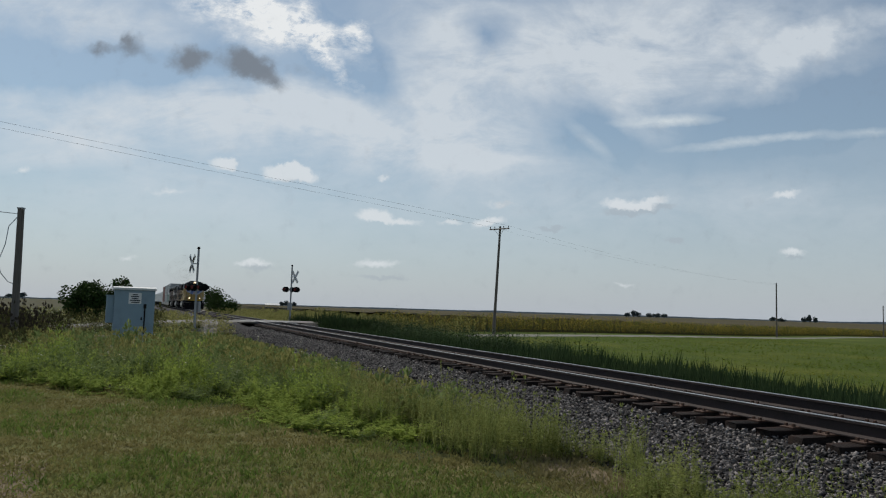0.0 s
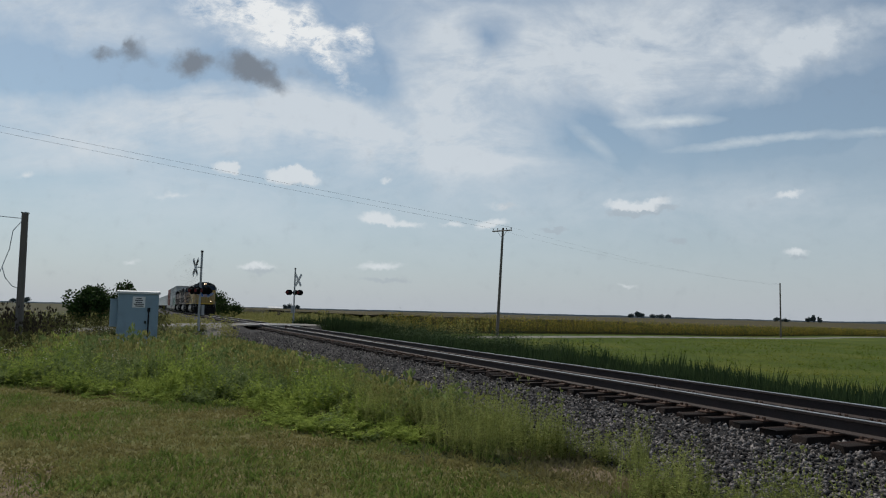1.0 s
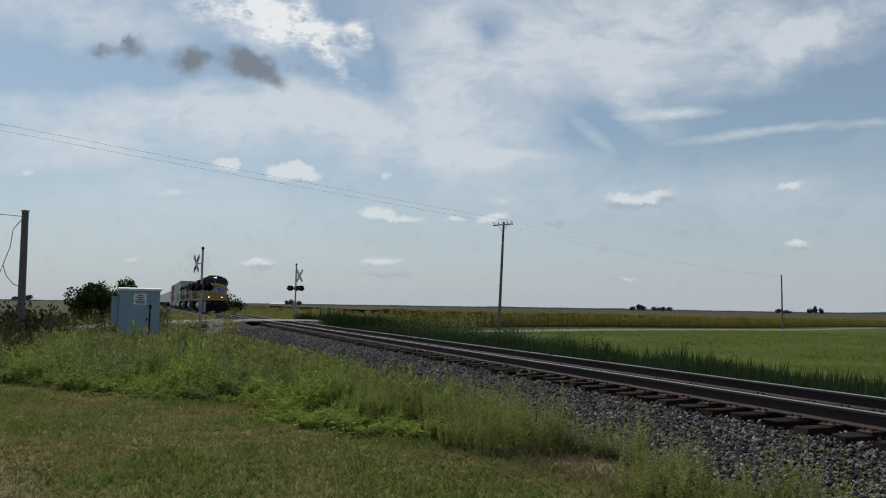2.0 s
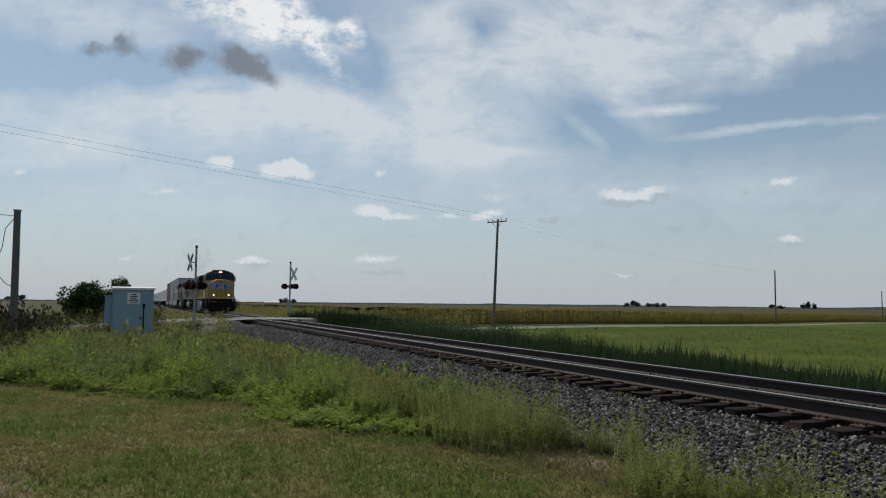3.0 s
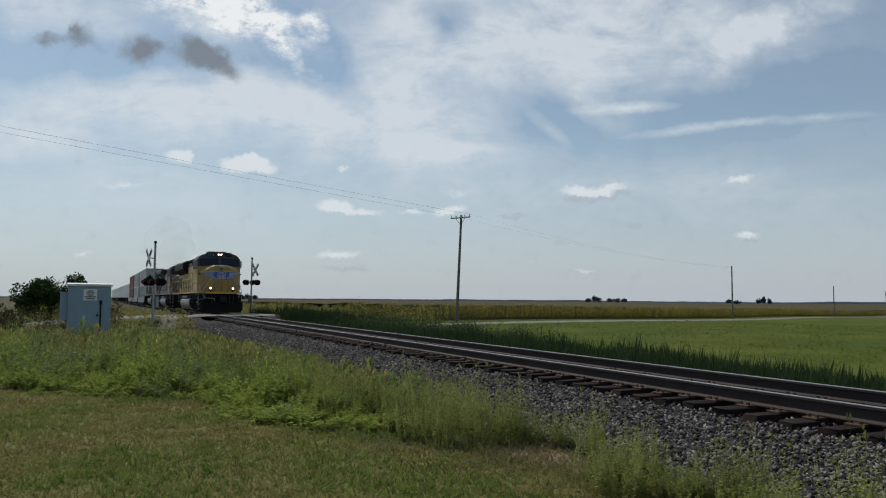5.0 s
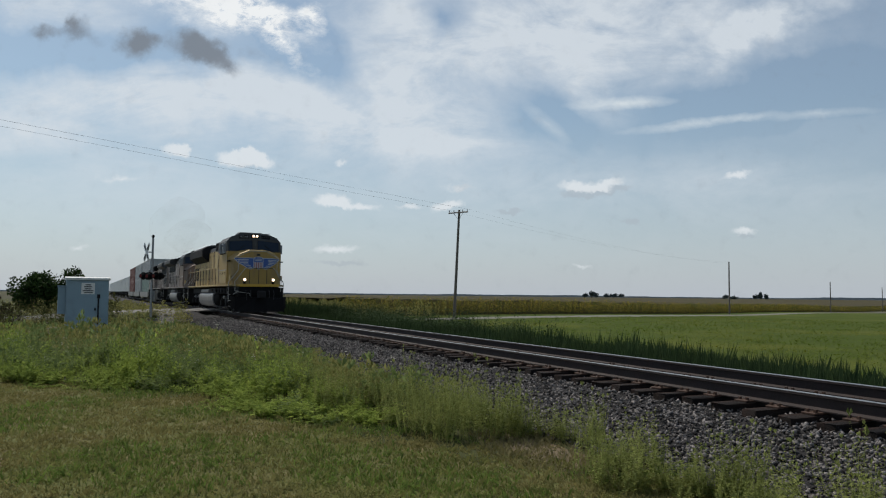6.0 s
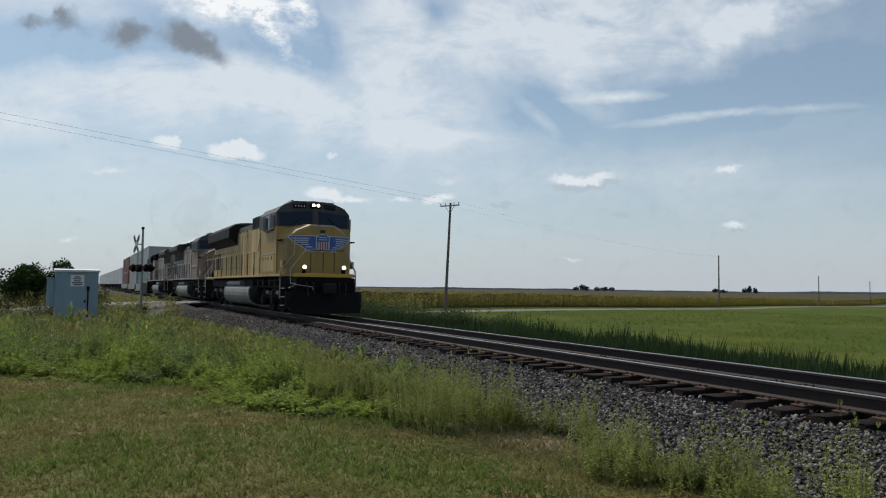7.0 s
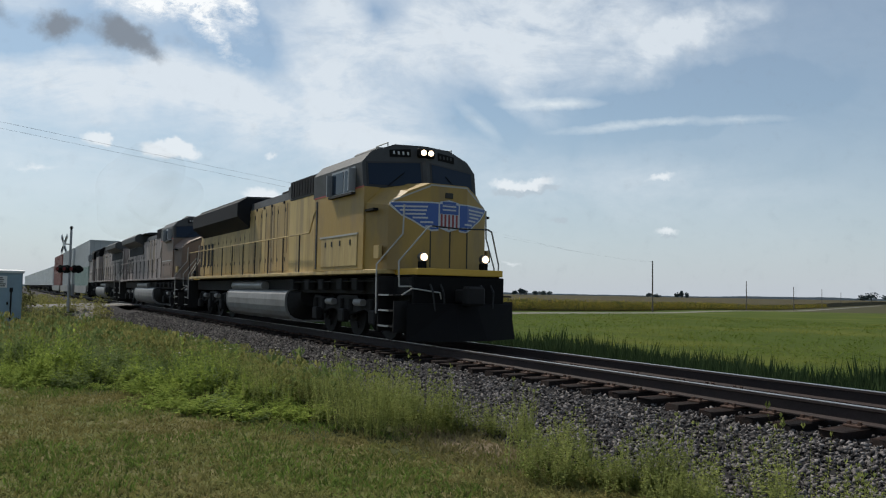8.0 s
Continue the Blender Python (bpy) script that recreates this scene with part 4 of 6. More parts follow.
# broad-leaved bushes: one behind the cabinet, low ones beside the track
for az, dist, h, w, c, sd_ in ((-24.7, 62, 4.1, 3.0, 3400, 5), (-23.3, 64, 4.5, 2.0, 1800, 6), (-25.6, 61, 3.3, 2.2, 1800, 8)):
    P = polar(az, dist)
    P.z = gz(P)
    tree("bush", P, h, w, 0.14, c, "dense dark green bush behind the signal cabinet", seed=sd_, bole=0.02)
for s, d, h, w, c, sd_ in ((155, 4.9, 7.6, 4.6, 1000, 15), (146, 5.2, 6.2, 4.2, 900, 16), (135, 5.4, 4.6, 4.0, 800, 17), (125, 5.6, 3.4, 3.8, 700, 18)):
    P = on_track(s, d)
    P.z = gz(P)
    tree("bush", P, h, w, 0.22, c, "dark green trackside bush beyond the crossing", seed=sd_, bole=0.02)


def dead_sapling():
    P = polar(-27.0, 27.5)
    P.z = gz(P)
    root = empty("dead_sapling", "thin dark dead sapling standing in the weeds", "sapling", at=Matrix.Translation(P))
    bm = bmesh.new()
    rod(bm, (0, 0, -0.1), (0.04, 0, 0.9), 0.022, 6, 0.012)
    part("stem", bm, M["dead"], root)
    bm = bmesh.new()
    g = np.random.default_rng(4)
    for i in range(12):
        a, z = g.uniform(0, 6.28), g.uniform(0.4, 0.9)
        rod(bm, (0.03, 0, z), (math.cos(a) * 0.25, math.sin(a) * 0.25, z + g.uniform(0.1, 0.35)), 0.008, 4, 0.003)
    part("twigs", bm, M["dead"], root)


dead_sapling()


# ---- poles and wires ----
def utility_pole(P, top, lean=(0, 0), arm=True, label="grey wooden utility pole with a crossarm and insulators"):
    z0 = gz(P)
    h = top - z0
    root = empty("utility_pole", label, "utility pole", "poles along the road", pose(P.x, P.y, z0))
    bm = bmesh.new()
    rod(bm, (0, 0, -0.3), (lean[0], lean[1], h), 0.16, 12, 0.105)
    part("pole", bm, M["wood"], root)
    if arm:
        a = RN
        c = Vector((lean[0], lean[1], h - 0.28)) - RU * 0.15
        bm = bmesh.new()
        rod(bm, c - a * 1.22, c + a * 1.22, 0.065, 4)
        part("crossarm", bm, M["wood"], root)
        for k in (-1, 1):
            part("brace", tube([c + a * k * 0.62, c + Vector((0, 0, -0.75)) + RU * 0.05], 0.02), M["galv"], root)
        for k in (-1.12, -0.55, 0.55, 1.12):
            bm = bmesh.new()
            rod(bm, c + a * k + Vector((0, 0, 0.05)), c + a * k + Vector((0, 0, 0.14)), 0.02, 6)
            rod(bm, c + a * k + Vector((0, 0, 0.14)), c + a * k + Vector((0, 0, 0.27)), 0.055, 8, 0.035)
            part("insulator", bm, M["lampring"], root)
    return root


POLE_U = Vector((math.sin(radians(42)), math.cos(radians(42)), 0))
p1 = polar(4.05, 73.6)
tops = [(p1, 1.1 + 73.6 * math.tan(radians(6.55)))]
utility_pole(p1, tops[0][1], (0.40, -0.2))
for az, dist, el in ((24.2, 147, 2.62), (30.65, 228.6, 1.18), (33.7, 312, 0.82), (35.45, 394, 0.70), (36.6, 478, 0.50)):
    P = polar(az, dist)
    tops.append((P, 1.1 + dist * math.tan(radians(el))))
    utility_pole(P, tops[-1][1], arm=False, label="plain grey wooden utility pole in the fields")
p0 = p1 - POLE_U * 84
utility_pole(p0, 11.9)


def wire(name, a, b, sag, r=0.012, n=18, label="thin slack overhead wire between poles"):
    pts = [a.lerp(b, i / n) - Vector((0, 0, sag * 4 * (i / n) * (1 - i / n))) for i in range(n + 1)]
    ob = part(name, tube(pts, r, 5), M["wire"])
    return tagged(ob, label, "wire", "overhead wires")


for k, dz in ((-1.12, 0.0), (1.12, -0.25)):
    a = p1 + RN * k + Vector((0.40, -0.2, tops[0][1]))
    wire("overhead_wire", a, p0 + RN * k + Vector((0, 0, 11.75 + dz)), 0.15, 0.007)
    wire("overhead_wire", a, tops[1][0] + RN * k * 0.1 + Vector((0, 0, tops[1][1] - 0.1 + dz)), 0.9, 0.004)


def service_pole():
    P = polar(-29.62, 33.0)
    z0 = gz(P)
    h = 1.1 + 33.0 * math.tan(radians(5.95)) - z0
    root = empty("service_pole", "short grey wooden service pole with a loose cable", "utility pole", at=pose(P.x, P.y, z0))
    bm = bmesh.new()
    rod(bm, (0, 0, -0.3), (-0.07, -0.04, h), 0.145, 12, 0.12)
    part("pole", bm, M["wood"], root)
    part("cap", one_box(-0.18, 0.05, -0.14, 0.06, h - 0.02, h + 0.03), M["galv"], root)
    left = -Vector((math.cos(radians(-29.95)), -math.sin(radians(-29.95)), 0))
    c0 = Vector((0, 0, h - 0.22)) + left * 0.1
    part("cable", tube([c0, c0 + left * 0.35 + Vector((0, 0, -0.5)), c0 + left * 0.42 + Vector((0, 0, -1.2)), c0 + left * 0.62 + Vector((0, 0, -1.9)), c0 + left * 0.5 + Vector((0, 0, -2.3)), c0 + left * 0.25 + Vector((0, 0, -2.62)), c0 + Vector((0, 0, -2.72))], 0.016, 5), M["wire"], root, "loose hanging grey cable")
    part("cable", tube([c0 + left * 0.62 + Vector((0, 0, -1.9)), c0 + left * 0.8 + Vector((0, 0, -2.5)), c0 + left * 0.72 + Vector((0, 0, -3.0))], 0.014, 5), M["wire"], root, "loose cable end")
    far = P + left * 26 + Vector((0, 0, z0 + h + 2.6))
    wire("service_wire", Vector((P.x, P.y, z0)) + c0, far, 0.5, 0.014, label="slack service wire that runs off from the pole")
    part("conduit", tube([Vector((0.10, -0.12, 0)), Vector((0.08, -0.13, h * 0.3))], 0.025), M["wood"], root)
    q = tagged(utility_pole(P + left * 26.2, z0 + h + 2.9, arm=False), "grey wooden utility pole beyond the service pole")
    return root


service_pole()


# ---- signal cabinet ----
def signal_cabinet():
    P = polar(-22.36, 36.0)
    z0 = gz(P)
    root = empty("signal_cabinet", "pale blue steel railway signal cabinet with white roof", "signal cabinet", at=pose(P.x, P.y, z0, 0, 0, 24.5))
    w, dp, h = 0.83, 0.62, 2.50
    part("plinth", one_box(-w - 0.08, w + 0.08, -dp - 0.08, dp + 0.08, -0.1, 0.14, 0.02), M["panel"], root)
    body = part("body", one_box(-w, w, -dp, dp, 0.14, h - 0.08, 0.012), M["cabinet"], root)
    part("roof", along_x([(-dp - 0.07, h - 0.10), (dp + 0.07, h - 0.10), (dp + 0.07, h - 0.03), (0, h + 0.05), (-dp - 0.07, h - 0.01)], -w - 0.05, w + 0.05), M["roofw"], root, "chalky white overhanging roof")
    door = part("door", one_box(-w + 0.05, w - 0.05, -dp - 0.025, -dp + 0.01, 0.22, h - 0.16, 0.008), M["cabinet"], root)
    bm = box(bmesh.new(), 0.40, 0.46, -dp - 0.06, -dp - 0.025, 0.5, 1.75, 0.005)
    box(bm, 0.37, 0.49, -dp - 0.07, -dp - 0.025, 1.62, 1.80, 0.005)
    part("latch_bar", bm, M["under"], door, "dark vertical latch bar")
    part("handle", one_box(0.28, 0.34, -dp - 0.09, -dp - 0.025, 1.10, 1.22, 0.01), M["under"], door)
    for z in (0.5, 1.25, 2.0):
        part("hinge", one_box(-w + 0.02, -w + 0.08, -dp - 0.04, -dp - 0.02, z, z + 0.14), M["cabinet"], door)
    sign = part("sign", one_box(-0.25, 0.27, -dp - 0.034, -dp - 0.026, 1.80, 2.28), M["white"], door, "white notice plate with faded lines of print")
    for z, a, b in ((2.20, -0.10, 0.12), (2.12, -0.15, 0.17), (2.03, -0.12, 0.14), (1.95, -0.20, 0.22), (1.87, -0.14, 0.20)):
        part("print_line", one_box(a, b, -dp - 0.038, -dp - 0.035, z - 0.025, z + 0.02), M["ink"], sign)
    side = part("side_box", one_box(-w - 0.30, -w, -0.40, 0.25, 0.95, 2.12, 0.012), M["cabinet"], root, "smaller blue box fixed to the cabinet's side")
    part("lid", one_box(-w - 0.33, -w, -0.43, 0.28, 2.12, 2.16), M["cabinet"], side)
    part("vent", one_box(0.60, 0.75, -dp - 0.035, -dp - 0.02, 0.35, 0.55), M["under"], door)
    # a pale stone in front
    g = np.random.default_rng(9)
    bm = bmesh.new()
    bmesh.ops.create_icosphere(bm, subdivisions=2, radius=1)
    for v in bm.verts:
        v.co = Vector((v.co.x * 0.65, v.co.y * 0.4, v.co.z * 0.30)) * (1 + 0.15 * noise.noise(v.co * 1.7))
    st = part("boulder", bm, M["panel"])
    Q = polar(-24.3, 34.2)
    st.location = (Q.x, Q.y, gz(Q) + 0.15)
    tagged(st, "low pale boulder in the weeds by the cabinet", "boulder")


signal_cabinet()


# ---- crossing signals ----
def crossing_signal(P, base_z, top, face, buck_turn, drop, label):
    """face: degrees that the signal's front is turned to, clockwise from +y."""
    root = empty("crossing_signal", label, "crossing signal", "crossing signals", pose(P.x, P.y, base_z, 0, 0, -face))
    h = top - base_z
    part("base", one_box(-0.26, 0.26, -0.26, 0.26, -0.3, 0.05, 0.03), M["panel"], root)
    bm = bmesh.new()
    rod(bm, (0, 0, 0.1), (0, 0, h), 0.062, 12)
    rod(bm, (0, 0, 0.1), (0, 0, 0.7), 0.09, 12, 0.075)
    part("mast", bm, M["galv"], root, "galvanised steel mast")
    bell = bmesh.new()
    rod(bell, (0, 0, h), (0, 0, h + 0.09), 0.05, 10)
    rod(bell, (0, 0, h + 0.09), (0, 0, h + 0.20), 0.10, 12, 0.06)
    part("bell", bell, M["black"], root)
    bt = pose(0, 0, h - 0.78, 0, 0, -buck_turn) @ pose(0, 0.22, 0)
    buck = part("crossbuck", one_box(-0.62, 0.62, 0.095, 0.115, -0.115, 0.115, m=bt @ pose(0, 0, 0, 0, 50, 0)), M["white"], root, "white crossed boards with worn lettering")
    part("bracket", one_box(-0.03, 0.03, -0.22, 0.095, -0.03, 0.03, m=bt), M["galv"], root)
    box2 = one_box(-0.62, 0.62, 0.118, 0.138, -0.115, 0.115, m=bt @ pose(0, 0, 0, 0, -50, 0))
    part("board", box2, M["white"], buck)
    for turn, y in ((50, 0.142), (-50, 0.142)):
        for a, b in ((-0.5, -0.16), (0.16, 0.5)):
            part("print_line", one_box(a, b, y, y + 0.003, -0.06, 0.06, m=bt @ pose(0, 0, 0, 0, turn, 0)), M["ink"], buck)
    zl = h - drop
    part("lamp_arm", one_box(-0.78, 0.60, -0.03, 0.03, zl - 0.03, zl + 0.03), M["black"], root)
    for x in (-0.46, 0.0, 0.46):
        for y in (0.16, -0.16):
            if x == 0.0 and y < 0:
                continue
            s = 1 if y > 0 else -1
            bm = bmesh.new()
            disc(bm, (x, y, zl), (0, 1, 0), 0.22, 0.025, 20)
            lamp = part("lamp_disc", bm, M["black"], root, "black round lamp backing")
            bm = bmesh.new()
            rod(bm, (x, y, zl), (x, y + s * 0.22, zl), 0.13, 14, 0.12)
            part("hood", bm, M["black"], lamp)
            bm = bmesh.new()
            disc(bm, (x, y + s * 0.225, zl), (0, 1, 0), 0.10, 0.01, 14)
            part("lens", bm, M["redlens"], lamp, "dark red lamp lens")
    part("junction_box", one_box(-0.16, 0.16, -0.25, -0.06, 1.0, 1.6, 0.01), M["galv"], root)
    return root


M["redlens"] = glassy("red_lamp_glass", (0.10, 0.006, 0.006), 0.15)
m1 = polar(-18.2, 45.0)
crossing_signal(m1, -0.42, 0.97 + 45 * math.tan(radians(4.0)), 205, 27, 2.12, "galvanised railway crossing signal with crossbuck before the road")
m2 = polar(-11.42, 61.5)
crossing_signal(m2, -0.25, 1.0 + 61.5 * math.tan(radians(2.98)), 10, 34, 1.80, "galvanised railway crossing signal beyond the tracks")


# ---- the train: x runs forward from the ditch lights, y to the far side, z up from the rail tops ----
def loft(bm, a, b, caps_a, caps_b=None):
    va, vb = [bm.verts.new(p) for p in a], [bm.verts.new(p) for p in b]
    n = len(a)
    for i in range(n):
        bm.faces.new((va[i], va[(i + 1) % n], vb[(i + 1) % n], vb[i]))
    for c in caps_a:
        bm.faces.new([va[i] for i in c])
    for c in caps_b or [tuple(range(n))]:
        bm.faces.new([vb[i] for i in c])
    return bm


def nose_x(y):
    y = abs(y)
    return -0.55 if y <= 0.47 else -0.55 - 0.45 * (y - 0.47) / 0.78


def wind_x(y, z):
    """The windshield's plane: a slight vee in plan that leans back."""
    return -1.50 - 0.28 * abs(y) / 1.5 - 0.16 * (z - 3.42)


def strip(bm, y0, y1, z0, z1, fx, lift, thick=0.008, z0b=None, z1b=None):
    """A thin plate on a folded front; cut at the folds."""
    z0b = z0 if z0b is None else z0b
    z1b = z1 if z1b is None else z1b
    cuts = [y0] + [c for c in (-0.47, 0.0, 0.47) if min(y0, y1) < c < max(y0, y1)] + [y1]
    if y0 > y1:
        cuts = [y0] + sorted([c for c in (-0.47, 0.0, 0.47) if y1 < c < y0], reverse=True) + [y1]
    for a, b in zip(cuts, cuts[1:]):
        def zz(y, p, q):
            return p + (q - p) * (y - y0) / (y1 - y0)
        ring = [(a, zz(a, z0, z0b)), (b, zz(b, z0, z0b)), (b, zz(b, z1, z1b)), (a, zz(a, z1, z1b))]
        prism(bm, [(fx(y, z) + lift, y, z) for y, z in ring], [(fx(y, z) + lift - thick - 0.004, y, z) for y, z in ring])
    return bm


def emblem(root):
    """A winged shield of plain coloured shapes on the nose."""
    fx = lambda y, z: nose_x(y)
    em = part("emblem", strip(bmesh.new(), -0.27, 0.27, 2.50, 3.02, fx, 0.016), M["emwhite"], root, "winged shield emblem in blue, white and red")
    for k in (-1, 1):
        part("shield_point", strip(bmesh.new(), k * 0.0, k * 0.27, 2.40, 2.50, fx, 0.0155, z0b=2.49, z1b=2.50), M["emwhite"], em)
        part("shield_crest", strip(bmesh.new(), k * 0.0, k * 0.24, 3.02, 3.10, fx, 0.0155, z0b=3.02, z1b=3.05), M["emwhite"], em)
    part("shield_top", strip(bmesh.new(), -0.235, 0.235, 2.79, 3.00, fx, 0.022), M["blue"], em)
    part("shield_crown", strip(bmesh.new(), -0.17, 0.17, 3.003, 3.06, fx, 0.022), M["blue"], em)
    for z in (2.945, 2.865):
        part("shield_bar", strip(bmesh.new(), -0.17, 0.17, z, z + 0.032, fx, 0.028), M["emwhite"], em)
    for i in range(5):
        y = -0.215 + i * 0.096
        part("shield_stripe", strip(bmesh.new(), y, y + 0.046, 2.46 + 0.045 * abs(i - 2) / 2, 2.78, fx, 0.022), M["emred"], em)
    # each wing: a white edge plate, the blue field on it and white feather lines
    lower = [(0.26, 2.42), (0.44, 2.40), (0.60, 2.47), (0.78, 2.60), (1.00, 2.72), (1.23, 2.94)]
    for k in (-1, 1):
        rim, field = bmesh.new(), bmesh.new()
        for (ya, za), (yb, zb) in zip(lower, lower[1:]):
            tip = 0.02 if yb > 1.2 else 0.0
            strip(rim, k * ya, k * yb, za, 3.035, fx, 0.008, z0b=zb, z1b=3.035 - tip)
            strip(field, k * ya, k * (yb - tip), za + 0.035, 3.005, fx, 0.014, z0b=min(zb + 0.035, 2.99), z1b=3.005)
        for bm in (rim, field):
            bmesh.ops.remove_doubles(bm, verts=bm.verts, dist=0.0006)
        wing = part("wing", rim, M["emwhite"], em, "pale wing edge")
        part("wing_field", field, M["blue"], wing)
        for ya, yb, z in ((0.52, 1.14, 2.925), (0.54, 1.04, 2.845), (0.56, 0.94, 2.765), (0.52, 0.80, 2.685), (0.40, 0.66, 2.59), (0.32, 0.56, 2.50)):
            part("feather", strip(bmesh.new(), k * ya, k * yb, z - 0.018, z + 0.018, fx, 0.020), M["emwhite"], wing)


def wheelset(parent, x, r=0.50):
    bm = bmesh.new()
    for k in (-1, 1):
        disc(bm, (0, k * 0.70, 0), (0, 1, 0), r, 0.12, 24)
        disc(bm, (0, k * 0.645, 0), (0, 1, 0), r + 0.025, 0.03, 24)
        disc(bm, (0, k * 0.815, 0), (0, 1, 0), 0.16, 0.06, 12)
        for a in range(4):
            q = a * math.pi / 2
            box(bm, -0.03, 0.03, k * 0.80 - 0.02, k * 0.80 + 0.02, 0.20, 0.34, m=pose(0, 0, 0, 0, math.degrees(q), 0))
    rod(bm, (0, -0.9, 0), (0, 0.9, 0), 0.08, 10)
    ob = part("wheelset", bm, M["under"], parent)
    ob.matrix_basis = pose(x, 0, r)
    return ob


ROLLING = []      # wheelsets, place on their thing, radius


def truck(root, x, spread, axles, r=0.50, heavy=True):
    t = part("truck_frame", one_box(x - spread - 0.45, x + spread + 0.45, -0.62, 0.62, 0.62, 0.86, 0.04), M["under"], root)
    for k in (-1, 1):
        bm = along_y([(x - spread - 0.55, 0.70), (x - spread - 0.45, 0.98), (x - spread * 0.45, 0.86), (x - spread * 0.3, 0.99), (x + spread * 0.3, 0.99), (x + spread * 0.45, 0.86),
                      (x + spread + 0.45, 0.98), (x + spread + 0.55, 0.70), (x + spread + 0.2, 0.46), (x + spread * 0.55, 0.66), (x, 0.50), (x - spread * 0.55, 0.66), (x - spread - 0.2, 0.46)], k * 0.98 - 0.07, k * 0.98 + 0.07)
        side = part("side_frame", bm, M["under"], t)
        if heavy:
            for i in range(axles):
                ax = x + (i - (axles - 1) / 2) * (2 * spread / max(1, axles - 1))
                part("axle_box", one_box(ax - 0.17, ax + 0.17, k * 1.14 - 0.09, k * 1.14 + 0.09, 0.34, 0.66, 0.03), M["under"], t)
                for q in (-0.27, 0.27):
                    bm = bmesh.new()
                    rod(bm, (ax + q, k * 1.07, 0.62), (ax + q, k * 1.07, 0.90), 0.075, 10)
                    part("spring", bm, M["under"], t)
            for q in (-0.5, 0.5):
                bm = bmesh.new()
                rod(bm, (x + q * spread - 0.22, k * 1.12, 0.82), (x + q * spread + 0.22, k * 1.12, 0.82), 0.085, 10)
                part("brake_cylinder", bm, M["tank"], t)
    for i in range(axles):
        ax = x + (i - (axles - 1) / 2) * (2 * spread / max(1, axles - 1))
        ROLLING.append((wheelset(t, ax, r), ax, r))


def steps(root, x, k, sx):
    """A corner step well: treads between side plates, with pale edges."""
    bm = one_box(x - 0.36, x + 0.36, k * 1.08 - 0.03, k * 1.08 + 0.03, 0.30, 1.40)
    well = part("step_well", bm, M["under"], root)
    for z in (0.36, 0.68, 1.0):
        part("tread", one_box(x - 0.34, x + 0.34, min(k * 1.10, k * 1.48), max(k * 1.10, k * 1.48), z, z + 0.03), M["under"], well)
        part("tread_nosing", one_box(x - 0.30, x + 0.16, min(k * 1.48, k * 1.50), max(k * 1.48, k * 1.50), z, z + 0.035), M["galv"], well, "pale worn tread nosing")
    for q in (-0.37, 0.37):
        part("step_plate", one_box(x + q - 0.015, x + q + 0.015, min(k * 1.08, k * 1.48), max(k * 1.08, k * 1.48), 0.26, 1.42 if q * sx < 0 else 0.9), M["under"], well)


